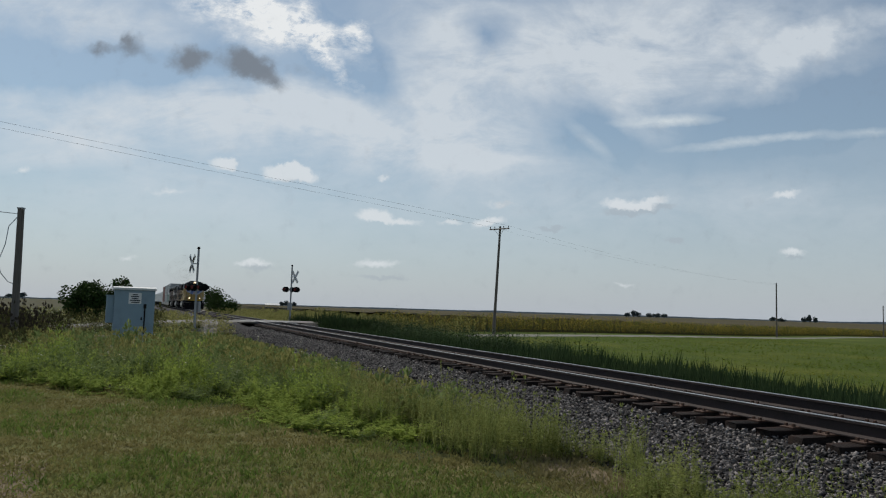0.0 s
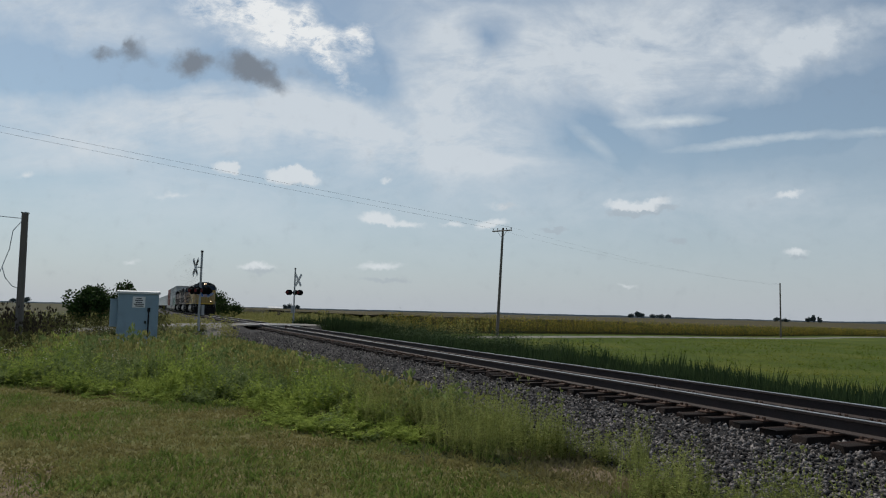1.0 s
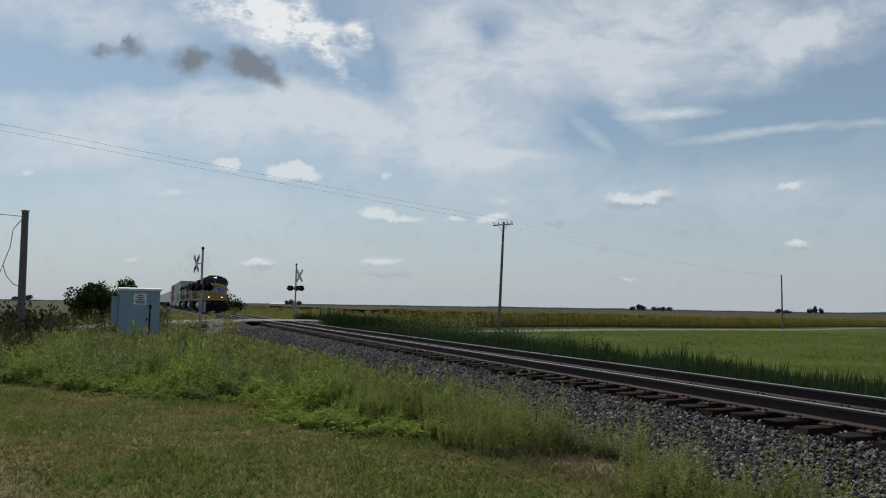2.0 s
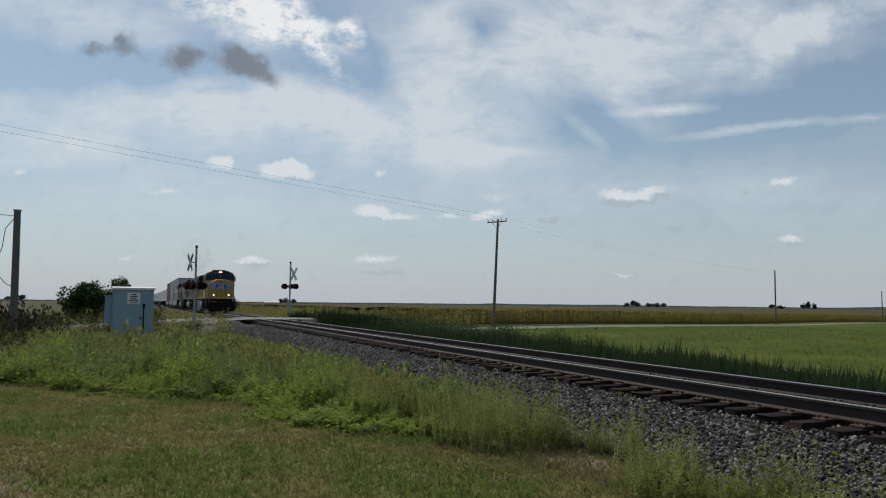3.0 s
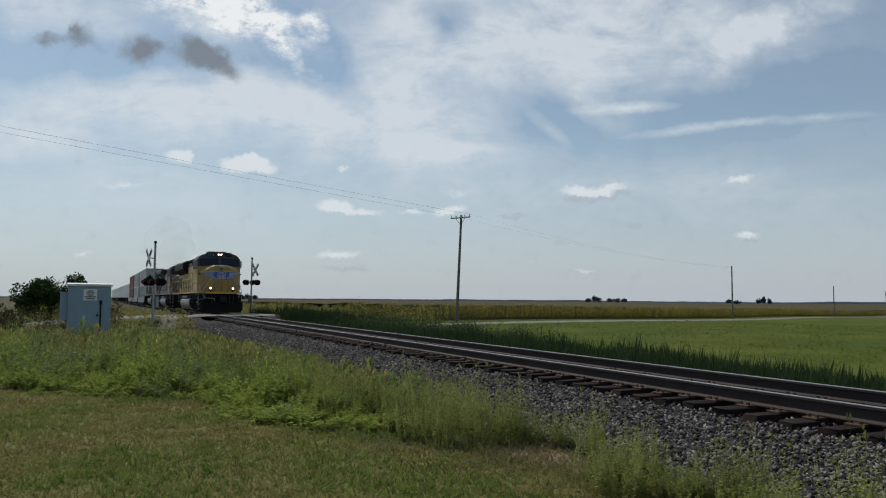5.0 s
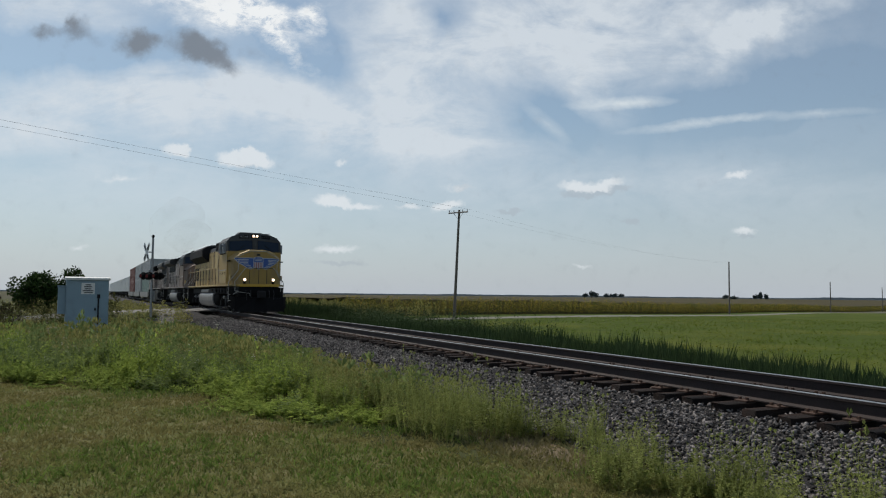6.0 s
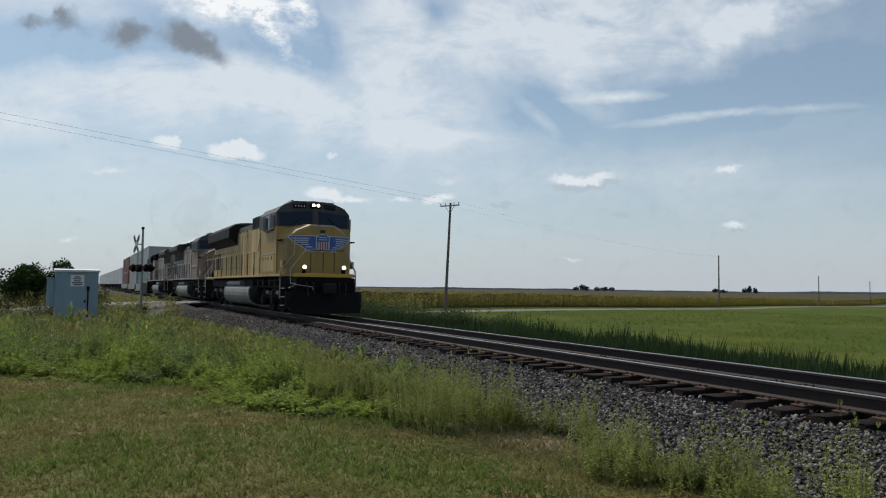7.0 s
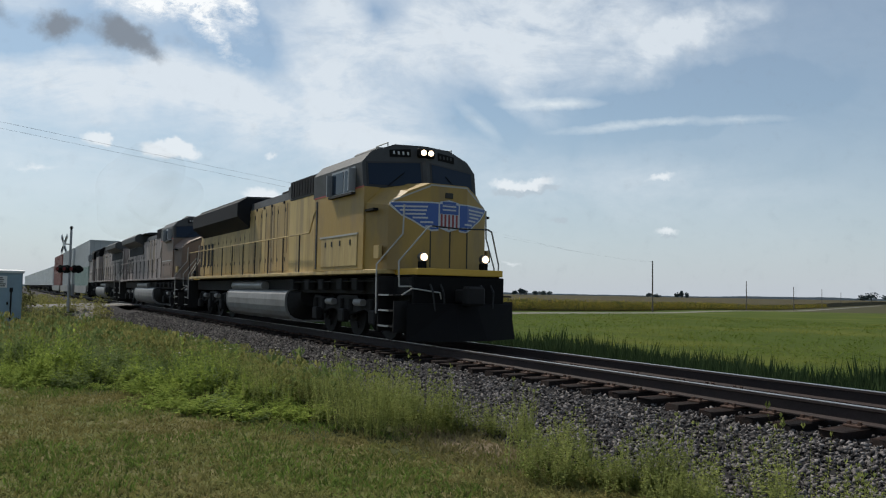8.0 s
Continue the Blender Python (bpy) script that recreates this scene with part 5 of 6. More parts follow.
def locomotive(name, label, body, hood, roof, lead):
    root = empty(name, label, "locomotive", "train")
    L = 20.4
    # frame, sills, pilot
    part("underframe", one_box(-L + 0.15, -0.15, -1.10, 1.10, 1.02, 1.40, 0.02), M["under"], root)
    part("walkway", one_box(-L + 1.0, -1.0, -1.50, 1.50, 1.47, 1.56, 0.012), hood, root)
    for xa, xb in ((-1.0, -0.06), (-L + 0.06, -L + 1.0)):
        part("end_platform", one_box(xa, xb, -1.03, 1.03, 1.42, 1.56, 0.01), M["black"], root)
        for k in (-1, 1):
            part("corner_sill", one_box(xa, xb, k * 1.04 - 0.012, k * 1.04 + 0.012, 1.45, 1.58), M["bright"] if lead else body, root)
    for x0, x1, tag_ in ((-0.08, 0.0, "front"), (-L - 0.04, -L + 0.04, "rear")):
        pil = part("pilot", one_box(x0 - 0.05, x1 - 0.02, -1.12, 1.12, 0.62, 1.42, 0.02), M["black"], root)
        part("end_sill", one_box(x0 - 0.02, x1 + 0.015, -1.06, 1.06, 1.44, 1.58, 0.01), M["bright"] if lead else body, root, "bright yellow end sill" if lead else "")
        sgn = 1 if tag_ == "front" else -1
        e = x1 if sgn > 0 else x0
        part("plow", prism(bmesh.new(), [(e, -1.28, 0.86), (e, 1.28, 0.86), (e + sgn * 0.10, 1.34, 0.10), (e + sgn * 0.10, -1.34, 0.10)],
                           [(e + sgn * 0.22, -0.25, 0.84), (e + sgn * 0.22, 0.25, 0.84), (e + sgn * 0.50, 0.35, 0.10), (e + sgn * 0.50, -0.35, 0.10)]), M["black"], root, "black snow plow")
        bm = one_box(min(e, e + sgn * 0.45), max(e, e + sgn * 0.45), -0.16, 0.16, 0.88, 1.16, 0.03)
        box(bm, min(e + sgn * 0.35, e + sgn * 0.62), max(e + sgn * 0.35, e + sgn * 0.62), -0.22, 0.22, 0.82, 1.22, 0.05)
        part("coupler", bm, M["under"], root)
        for y in (-0.75, -0.5, 0.5, 0.75):
            part("air_hose", tube([(e, y, 1.25), (e + sgn * 0.12, y, 1.1), (e + sgn * 0.14, y * 0.95, 0.75), (e + sgn * 0.10, y * 0.9, 0.6)], 0.022), M["rubber"], root)
        part("uncoupling_lever", tube([(e + sgn * 0.03, -1.42, 1.02), (e + sgn * 0.06, -1.2, 1.16), (e + sgn * 0.06, -0.55, 1.08), (e + sgn * 0.03, -0.5, 0.95)], 0.016), M["handrail"], root)
        for k in (-1, 1):
            steps(root, (-0.58 if sgn > 0 else -L + 0.58), k, sgn)
            x = 0.0 if sgn > 0 else -L
            part("corner_handrail", tube([(x - sgn * 0.98, k * 1.50, 0.62), (x - sgn * 0.98, k * 1.51, 1.66), (x - sgn * 0.66, k * 1.06, 2.32), (x - sgn * 0.66, k * 1.04, 2.95)], 0.018), M["handrail"], root)
            part("corner_handrail", tube([(x - sgn * 0.16, k * 1.10, 1.20), (x - sgn * 0.44, k * 1.24, 1.20), (x - sgn * 0.44, k * 1.26, 1.72), (x - sgn * 0.06, k * 0.80, 2.42), (x - sgn * 0.06, k * 0.70, 2.46)], 0.018), M["handrail"], root)
        part("end_handrail", tube([(e - sgn * 0.03, -0.72, 1.6), (e - sgn * 0.03, -0.72, 2.46), (e - sgn * 0.03, -0.30, 2.40), (e - sgn * 0.03, -0.30, 1.95), (e - sgn * 0.03, 0.30, 1.95), (e - sgn * 0.03, 0.30, 2.40), (e - sgn * 0.03, 0.72, 2.46), (e - sgn * 0.03, 0.72, 1.6)] if not lead or sgn < 0
                                  else [(e - 0.03, -0.70, 2.46), (e - 0.03, -0.10, 2.44), (e - 0.03, 0.10, 2.44), (e - 0.03, 0.70, 2.46)], 0.018), M["handdark"], root)
    # nose
    fr = [(-1.25, 1.56), (-1.25, 2.95), (-0.88, 3.26), (-0.47, 3.44), (0.47, 3.44), (0.88, 3.26), (1.25, 2.95), (1.25, 1.56), (0.47, 1.56), (-0.47, 1.56)]
    bk = [(-1.48, 1.56), (-1.48, 3.05), (-1.1, 3.42), (-0.5, 3.56), (0.5, 3.56), (1.1, 3.42), (1.48, 3.05), (1.48, 1.56), (0.5, 1.56), (-0.5, 1.56)]
    nose = part("nose", loft(bmesh.new(), [(nose_x(y), y, z) for y, z in fr], [(-1.80, y, z) for y, z in bk], [(3, 4, 8, 9), (0, 1, 2, 3, 9), (4, 5, 6, 7, 8)]), body, root)
    part("door_seam", one_box(nose_x(0.3) - 0.004, nose_x(0.3) + 0.006, -0.47, -0.44, 1.62, 2.40), M["handdark"], nose)
    for y in (0.02, 0.46):
        part("door_seam", one_box(-0.552, -0.543, y, y + 0.03, 1.62, 2.42), M["handdark"], nose)
    bm = strip(bmesh.new(), -1.20, -0.47, 3.02, 3.05, lambda y, z: nose_x(y), 0.006, z0b=3.36, z1b=3.40)
    strip(bm, -0.47, 0.47, 3.385, 3.42, lambda y, z: nose_x(y), 0.006)
    strip(bm, 0.47, 1.20, 3.36, 3.40, lambda y, z: nose_x(y), 0.006, z0b=3.02, z1b=3.05)
    part("nose_rim", bm, M["handrail"] if lead else M["handdark"], nose, "chalky rim along the nose top")
    part("nose_latch", one_box(-0.56, -0.53, -0.10, 0.10, 3.14, 3.26, 0.01), M["handdark"], nose)
    # cab: painted lower walls, grey upper works with a vee windshield
    lower = [(-1.5, 1.56), (-1.5, 3.42), (1.5, 3.42), (1.5, 1.56)]
    cab = part("cab_lower", along_x(lower, -1.72, -4.75), body, root)
    up = [(-1.5, 3.42), (-1.5, 3.99), (-1.28, 4.25), (-0.72, 4.46), (0.0, 4.47), (0.72, 4.46), (1.28, 4.25), (1.5, 3.99), (1.5, 3.42), (0.0, 3.42)]
    cabu = part("cab_upper", loft(bmesh.new(), [(wind_x(y, z), y, z) for y, z in up], [(-4.85, y, z) for y, z in up], [(0, 1, 2, 3, 4, 9), (4, 5, 6, 7, 8, 9)]), roof, root, "grey cab top")
    for k in (-1, 1):
        part("windshield_seal", strip(bmesh.new(), k * 0.10, k * 1.42, 3.44, 4.09, wind_x, 0.006, z0b=3.44, z1b=4.00), M["rubber"], cabu)
        part("windshield", strip(bmesh.new(), k * 0.15, k * 1.37, 3.48, 4.055, wind_x, 0.012, z0b=3.48, z1b=3.965), M["glass"], cabu, "dark reflecting windshield pane")
        part("wiper", tube([(wind_x(k * 0.9, 3.46) + 0.03, k * 0.95, 3.46), (wind_x(k * 0.6, 3.75) + 0.03, k * 0.55, 3.80)], 0.010, 5), M["black"], cabu)
        for x0, x1 in ((-2.25, -2.80), (-2.88, -3.55)):
            part("window_frame", one_box(x1 - 0.04, x0 + 0.04, k * 1.495 - 0.02, k * 1.495 + 0.02, 3.34, 3.93), M["galv"], cabu, "pale window frame")
            part("side_window", one_box(x1, x0, k * 1.51 - 0.012, k * 1.51 + 0.012, 3.39, 3.88), M["glass"], cabu)
        part("wind_deflector", one_box(-2.24, -2.20, min(k * 1.5, k * 1.68), max(k * 1.5, k * 1.68), 3.36, 3.88), M["galv"], cabu)
        part("wind_deflector", one_box(-3.64, -3.60, min(k * 1.5, k * 1.64), max(k * 1.5, k * 1.64), 3.36, 3.88), M["galv"], cabu)
        part("armrest", one_box(-3.6, -2.2, min(k * 1.5, k * 1.6), max(k * 1.5, k * 1.6), 3.29, 3.34), M["handdark"], cabu)
        part("stripe", one_box(-4.75, -1.74, k * 1.502 - 0.004, k * 1.502 + 0.004, 3.40, 3.435), M["red"], cab, "thin red stripe")
        part("tool_door", one_box(-4.20, -2.02, k * 1.502 - 0.012, k * 1.502 + 0.012, 1.66, 2.36, 0.004), M["yellowhood"] if lead else body, cab, "paler yellow access door")
        part("door_trim", one_box(-4.25, -1.98, k * 1.512 - 0.012, k * 1.512 + 0.012, 2.36, 2.40), M["handrail"], cab)
        for x in (-2.4, -3.0, -3.5, -3.9):
            part("door_latch", one_box(x - 0.03, x + 0.03, k * 1.518 - 0.01, k * 1.518 + 0.01, 2.14, 2.26), M["handdark"], cab)
        part("door_gap", one_box(-4.62, -4.52, k * 1.502 - 0.01, k * 1.502 + 0.01, 1.62, 3.34, 0.004), M["handdark"], cab)
        part("vent_slot", one_box(-1.65, -1.20, k * 1.45 - 0.06, k * 1.45 + 0.06, 2.84, 2.89), M["black"], nose)
        part("data_plate", one_box(-1.30, -1.05, k * 1.40 - 0.04, k * 1.40 + 0.04, 1.80, 2.08), M["yellowhood"], nose)
    head = part("headlight_housing", one_box(wind_x(0, 4.2) - 0.05, wind_x(0, 4.2) + 0.06, -0.22, 0.22, 4.19, 4.40, 0.03), M["black"], cabu)
    for y in (-0.095, 0.095):
        bm = bmesh.new()
        disc(bm, (wind_x(0, 4.2) + 0.07, y, 4.295), (1, 0, 0), 0.066, 0.03, 18)
        part("headlight", bm, M["lamp"] if lead else M["glass"], head, "lit warm headlight" if lead else "")
    for k in (-1, 1):
        nb = part("number_board", strip(bmesh.new(), k * 0.36, k * 0.86, 4.18, 4.37, wind_x, 0.010, z0b=4.15, z1b=4.32), M["black"], cabu)
        for i in range(4):
            a = k * (0.41 + i * 0.11)
            part("digit_bar", strip(bmesh.new(), a, a + k * 0.04, 4.225, 4.300, wind_x, 0.018), M["emwhite"] if k < 0 else M["grey"], nb)
        bm = bmesh.new()
        disc(bm, (-0.30, k * 0.77, 1.82), (1, 0, 0), 0.105, 0.10, 18)
        dl = part("ditch_light", bm, M["lampring"], root)
        part("bracket", one_box(-0.42, -0.22, k * 0.77 - 0.05, k * 0.77 + 0.05, 1.56, 1.74), M["black"], dl)
        bm = bmesh.new()
        disc(bm, (-0.24, k * 0.77, 1.82), (1, 0, 0), 0.075, 0.03, 18)
        part("lens", bm, M["lamp"] if lead else M["glass"], dl, "lit warm lamp lens" if lead else "")
    part("air_conditioner", one_box(-4.3, -2.9, -0.65, 0.65, 4.44, 4.60, 0.05), roof, cabu)
    part("antenna", one_box(-2.3, -2.0, -0.10, 0.10, 4.46, 4.52, 0.02), M["handrail"], cabu)
    for k in (-1, 1):
        part("roof_rail", tube([(-1.9, k * 0.85, 4.38), (-1.9, k * 0.85, 4.50), (-2.5, k * 0.85, 4.50), (-2.5, k * 0.85, 4.38)], 0.014, 5), M["handrail"], cabu)
    # engine hood
    hl = [(-0.98, 1.56), (-0.98, 3.80), (0.98, 3.80), (0.98, 1.56)]
    hd = part("engine_hood", along_x(hl, -4.85, -19.55), hood, root)
    part("electrical_cabinet", along_x([(-1.30, 1.56), (-1.30, 3.62), (1.30, 3.62), (1.30, 1.56)], -4.78, -7.25), hood, root)
    part("intake_housing", along_x([(-1.30, 3.64), (-1.30, 4.16), (-0.9, 4.30), (0.9, 4.30), (1.30, 4.16), (1.30, 3.64)], -4.86, -7.25), roof, root)
    for k in (-1, 1):
        g_ = part("intake_grille", one_box(-7.12, -4.98, k * 1.305 - 0.012, k * 1.305 + 0.012, 3.68, 4.14), M["grille"], root, "dark intake mesh")
        for i in range(10):
            part("slat", one_box(-7.1 + i * 0.215, -7.07 + i * 0.215, k * 1.322 - 0.008, k * 1.322 + 0.008, 3.70, 4.12), M["grille"], g_)
    part("hood_top", along_x([(-0.98, 3.80), (-0.92, 4.05), (-0.6, 4.16), (0.6, 4.16), (0.92, 4.05), (0.98, 3.80)], -7.25, -12.6), roof, root)
    part("blower_housing", one_box(-8.5, -7.2, -0.95, 0.95, 3.82, 4.24, 0.06), roof, root)
    flare = [(0.98, 3.20), (1.45, 3.58), (1.45, 4.06), (1.15, 4.24)] if lead else [(0.98, 3.62), (1.50, 3.86), (1.52, 4.14), (1.3, 4.30)]
    bm = along_x([(-y, z) for y, z in flare] + flare[::-1], -12.3 if lead else -13.4, -19.2)
    rad = part("radiator_housing", bm, M["grille"] if lead else M["grey"], root, "flared dark radiator housing" if lead else "flared grey radiator eaves")
    if not lead:
        for k in (-1, 1):
            part("radiator_grille", one_box(-19.0, -13.5, k * 1.0 - 0.02, k * 1.0 + 0.02, 3.08, 3.60, 0.004), M["grille"], rad)
    part("radiator_top", along_x([(-1.15, 4.25), (-1.12, 4.30), (1.12, 4.30), (1.15, 4.25)], -12.3, -19.2), roof, rad)
    for i in range(3):
        bm = bmesh.new()
        disc(bm, (-13.8 - i * 2.1, 0, 4.38), (0, 0, 1), 0.75, 0.10, 20)
        part("fan", bm, M["black"], rad)
    bm = bmesh.new()
    box(bm, -11.2, -10.2, -0.25, 0.25, 4.14, 4.40, 0.04)
    part("exhaust_stack", bm, M["black"], root)
    part("horn", tube([(-9.3, 0.3, 4.42), (-8.7, 0.3, 4.46)], 0.05, 8), M["galv"], root)
    # hood doors with vertical seams, latches and louvres
    for k in (-1, 1):
        x = -7.40
        i = 0
        while x > -19.3:
            w = (0.62, 0.55, 0.70, 0.58)[i % 4]
            top = 3.70 if x - w > -12.3 else 3.06
            d = part("hood_door", one_box(x - w + 0.02, x - 0.02, k * 0.985 - 0.014, k * 0.985 + 0.014, 1.66, top, 0.006), hood, hd)
            part("door_seam", one_box(x - 0.018, x + 0.018, k * 0.985 - 0.010, k * 0.985 + 0.010, 1.66, top), M["handdark"], hd)
            if x < -17.0:
                part("louvre", one_box(x - w * 0.75, x - w * 0.25, k * 0.998 - 0.006, k * 0.998 + 0.006, 2.0, 2.9), M["grille"], d)
            for z in (1.95, top - 0.25):
                part("latch", one_box(x - w + 0.05, x - w + 0.09, k * 1.0 - 0.012, k * 1.0 + 0.012, z, z + 0.12), M["handdark"], d)
            x -= w
            i += 1
        # side handrail
        pts = [(-4.55, k * 1.50, 3.15), (-4.75, k * 1.50, 3.05), (-5.15, k * 1.47, 2.58), (-L + 0.9, k * 1.47, 2.58)]
        part("handrail", tube(pts, 0.019), hood, root, "long grimy side handrail")
        for j in range(11):
            xs = -5.9 - j * 1.36
            bm = bmesh.new()
            rod(bm, (xs, k * 1.47, 1.50), (xs, k * 1.47, 2.58), 0.020, 6)
            part("stanchion", bm, M["handdark"], root)
    for k in (-1, 1):
        for x, z0, z1 in ((-8.35, 2.2, 3.72), (-9.6, 1.9, 3.74), (-9.95, 2.4, 3.74), (-10.9, 2.0, 3.72), (-7.3, 1.62, 3.78)):
            part("drip_streak", one_box(x - 0.05, x + 0.05, k * 1.001 - 0.003, k * 1.001 + 0.003, z0, z1), M["grime"], hd)
        for x in (-7.9, -8.7, -9.9, -10.7, -11.5):
            part("lifting_lug", one_box(x - 0.05, x + 0.05, k * 0.985 - 0.03, k * 0.985 + 0.03, 3.72, 3.80), M["handdark"], hd)
    part("hood_end", one_box(-19.66, -19.56, -0.9, 0.9, 1.6, 3.7, 0.02), hood, root)
    # tank, air reservoirs, underframe gear
    half = [(1.20, 1.08), (1.36, 1.05), (1.43, 0.96), (1.45, 0.80), (1.44, 0.62), (1.40, 0.47), (1.32, 0.34), (1.18, 0.25), (0.95, 0.20)]
    tk = half + [(-y, z) for y, z in reversed(half)]
    tank = part("fuel_tank", along_x(tk, -7.0, -13.3), M["tank"], root, "dusty grey fuel tank")
    for xa, xb, xs in ((-6.98, -7.02, -6.55), (-13.28, -13.32, -13.75)):
        part("tank_rim", along_x([(y * 1.012, 0.64 + (z - 0.64) * 1.02) for y, z in tk], xa, xb), M["tank"], tank)
        part("tank_end", prism(bmesh.new(), [(xa, y * 0.97, 0.66 + (z - 0.64) * 0.95) for y, z in tk], [(xs, y * 0.80, 0.86 + (z - 0.64) * 0.5) for y, z in tk]), M["under"], tank, "grimy dished tank end")
    part("filler", one_box(-8.2, -8.0, -1.42, -1.34, 0.78, 0.96, 0.02), M["black"], tank)
    for k in (-1, 1):
        bm = bmesh.new()
        rod(bm, (-9.6, k * 1.22, 1.20), (-13.1, k * 1.22, 1.20), 0.14, 14)
        part("air_reservoir", bm, M["tank"], root)
        for x in (-6.8, -5.6, -4.6, -3.4, -2.5):
            part("pipe_box", one_box(x - 0.16, x + 0.16, k * 1.25 - 0.1, k * 1.25 + 0.1, 1.10, 1.38, 0.02), M["under"], root)
        part("brake_pipe", tube([(-1.0, k * 1.3, 1.32), (-7.0, k * 1.3, 1.30)], 0.02), M["under"], root)
    truck(root, -3.55, 1.75, 3)
    truck(root, -16.85, 1.75, 3)
    if lead:
        emblem(root)
    return root


TRAIN = []      # things, how far their origin lies behind the ditch lights, turned round
TRAIN.append((locomotive("locomotive", "faded yellow diesel locomotive with grey roof and winged emblem", M["yellow"], M["yellowhood"], M["grey"], True), 0.0, False))
TRAIN.append((locomotive("locomotive", "dirty brown-grey diesel locomotive coupled behind the leader", M["brown"], M["dusty"], M["grey"], False), 21.3, False))
TRAIN.append((locomotive("locomotive", "dusty grey diesel locomotive running long hood first", M["dusty"], M["dusty"], M["black"], False), 63.0, True))


def container(mat, label, length, z0, h, name="container"):
    root = empty(name, label, "container", "train")
    w = 1.28
    part("body", one_box(-length + 0.08, -0.08, -w + 0.03, w - 0.03, z0 + 0.08, z0 + h - 0.06), mat, root)
    bm = bmesh.new()
    for x in (0, -length + 0.14):
        for y in (-w, w - 0.12):
            box(bm, x - 0.14, x, y, y + 0.12, z0, z0 + h)
        for z in (z0, z0 + h - 0.12):
            box(bm, x - 0.12, x - 0.01, -w + 0.12, w - 0.12, z, z + 0.12)
    for y in (-w + 0.005, w - 0.105):
        for z in (z0, z0 + h - 0.10):
            box(bm, -length + 0.14, -0.14, y, y + 0.10, z, z + 0.10)
    part("frame", bm, mat, root)
    for k in (-1, 1):
        bm = bmesh.new()
        n = int(length / 0.62)
        for i in range(n):
            x = -0.3 - i * (length - 0.6) / n
            box(bm, x - 0.30, x, k * (w - 0.028) - 0.012, k * (w - 0.028) + 0.012, z0 + 0.10, z0 + h - 0.10)
        part("corrugation", bm, mat, root)
    bm = bmesh.new()
    for y in (-0.9, -0.35, 0.35, 0.9):
        rod(bm, (-0.05, y, z0 + 0.1), (-0.05, y, z0 + h - 0.1), 0.02, 6)
    part("lock_rods", bm, M["galv"], root)
    return root


def well_car(length):
    root = empty("well_car", "dark low container well car", "rail car", "train")
    for k in (-1, 1):
        part("side_sill", along_y([(-0.3, 1.15), (-length + 0.3, 1.15), (-length + 1.0, 0.42), (-1.0, 0.42)], k * 1.40 - 0.06, k * 1.40 + 0.06), M["tank"], root)
    part("floor", one_box(-length + 1.2, -1.2, -1.34, 1.34, 0.40, 0.52), M["under"], root)
    for x in (-0.3, -length + 0.3):
        part("end_platform", one_box(x - 0.6, x + 0.6, -1.3, 1.3, 0.95, 1.15, 0.02), M["under"], root)
        truck(root, x, 0.8, 2, 0.42, False)
        part("coupler", one_box(x - 1.05, x + 1.05, -0.12, 0.12, 0.78, 0.98, 0.03), M["under"], root)
    return root


def flat_car(length):
    root = empty("flat_car", "dark low spine car under a pale trailer", "rail car", "train")
    part("spine", one_box(-length + 0.2, -0.2, -0.45, 0.45, 0.80, 1.15, 0.02), M["under"], root)
    for x in (-1.2, -length * 0.5, -length + 1.2):
        part("bolster", one_box(x - 0.3, x + 0.3, -1.35, 1.35, 0.95, 1.18, 0.02), M["under"], root)
    for x in (-1.6, -length + 1.6):
        truck(root, x, 0.8, 2, 0.42, False)
    part("coupler", one_box(-0.25, 0.7, -0.12, 0.12, 0.80, 1.0, 0.03), M["under"], root)
    return root


pos = 64.3
for low, high, n1, n2 in (("boxgreen", "boxgrey", "washed green lower shipping container", "pale grey upper shipping container"), ("boxgrey", "boxgrey", "dull grey lower shipping container", "pale grey upper shipping container"),
                          ("boxred", "boxred", "faded red lower shipping container", "faded red upper shipping container")):
    TRAIN.append((well_car(17.6), pos - 0.7, False))
    TRAIN.append((container(M[low], n1 + " in a well car", 15.2, 0.53, 2.46), pos + 0.5, False))
    TRAIN.append((container(M[high], n2 + " stacked on another", 16.2, 3.0, 2.50), pos, False))
    pos += 19.0
for i in range(9):
    TRAIN.append((flat_car(17.6), pos, False))
    TRAIN.append((container(M["boxwhite"], "dull white freight trailer body on a spine car", 16.6, 1.19, 3.0, "freight_trailer"), pos + 0.5, False))
    pos += 18.6


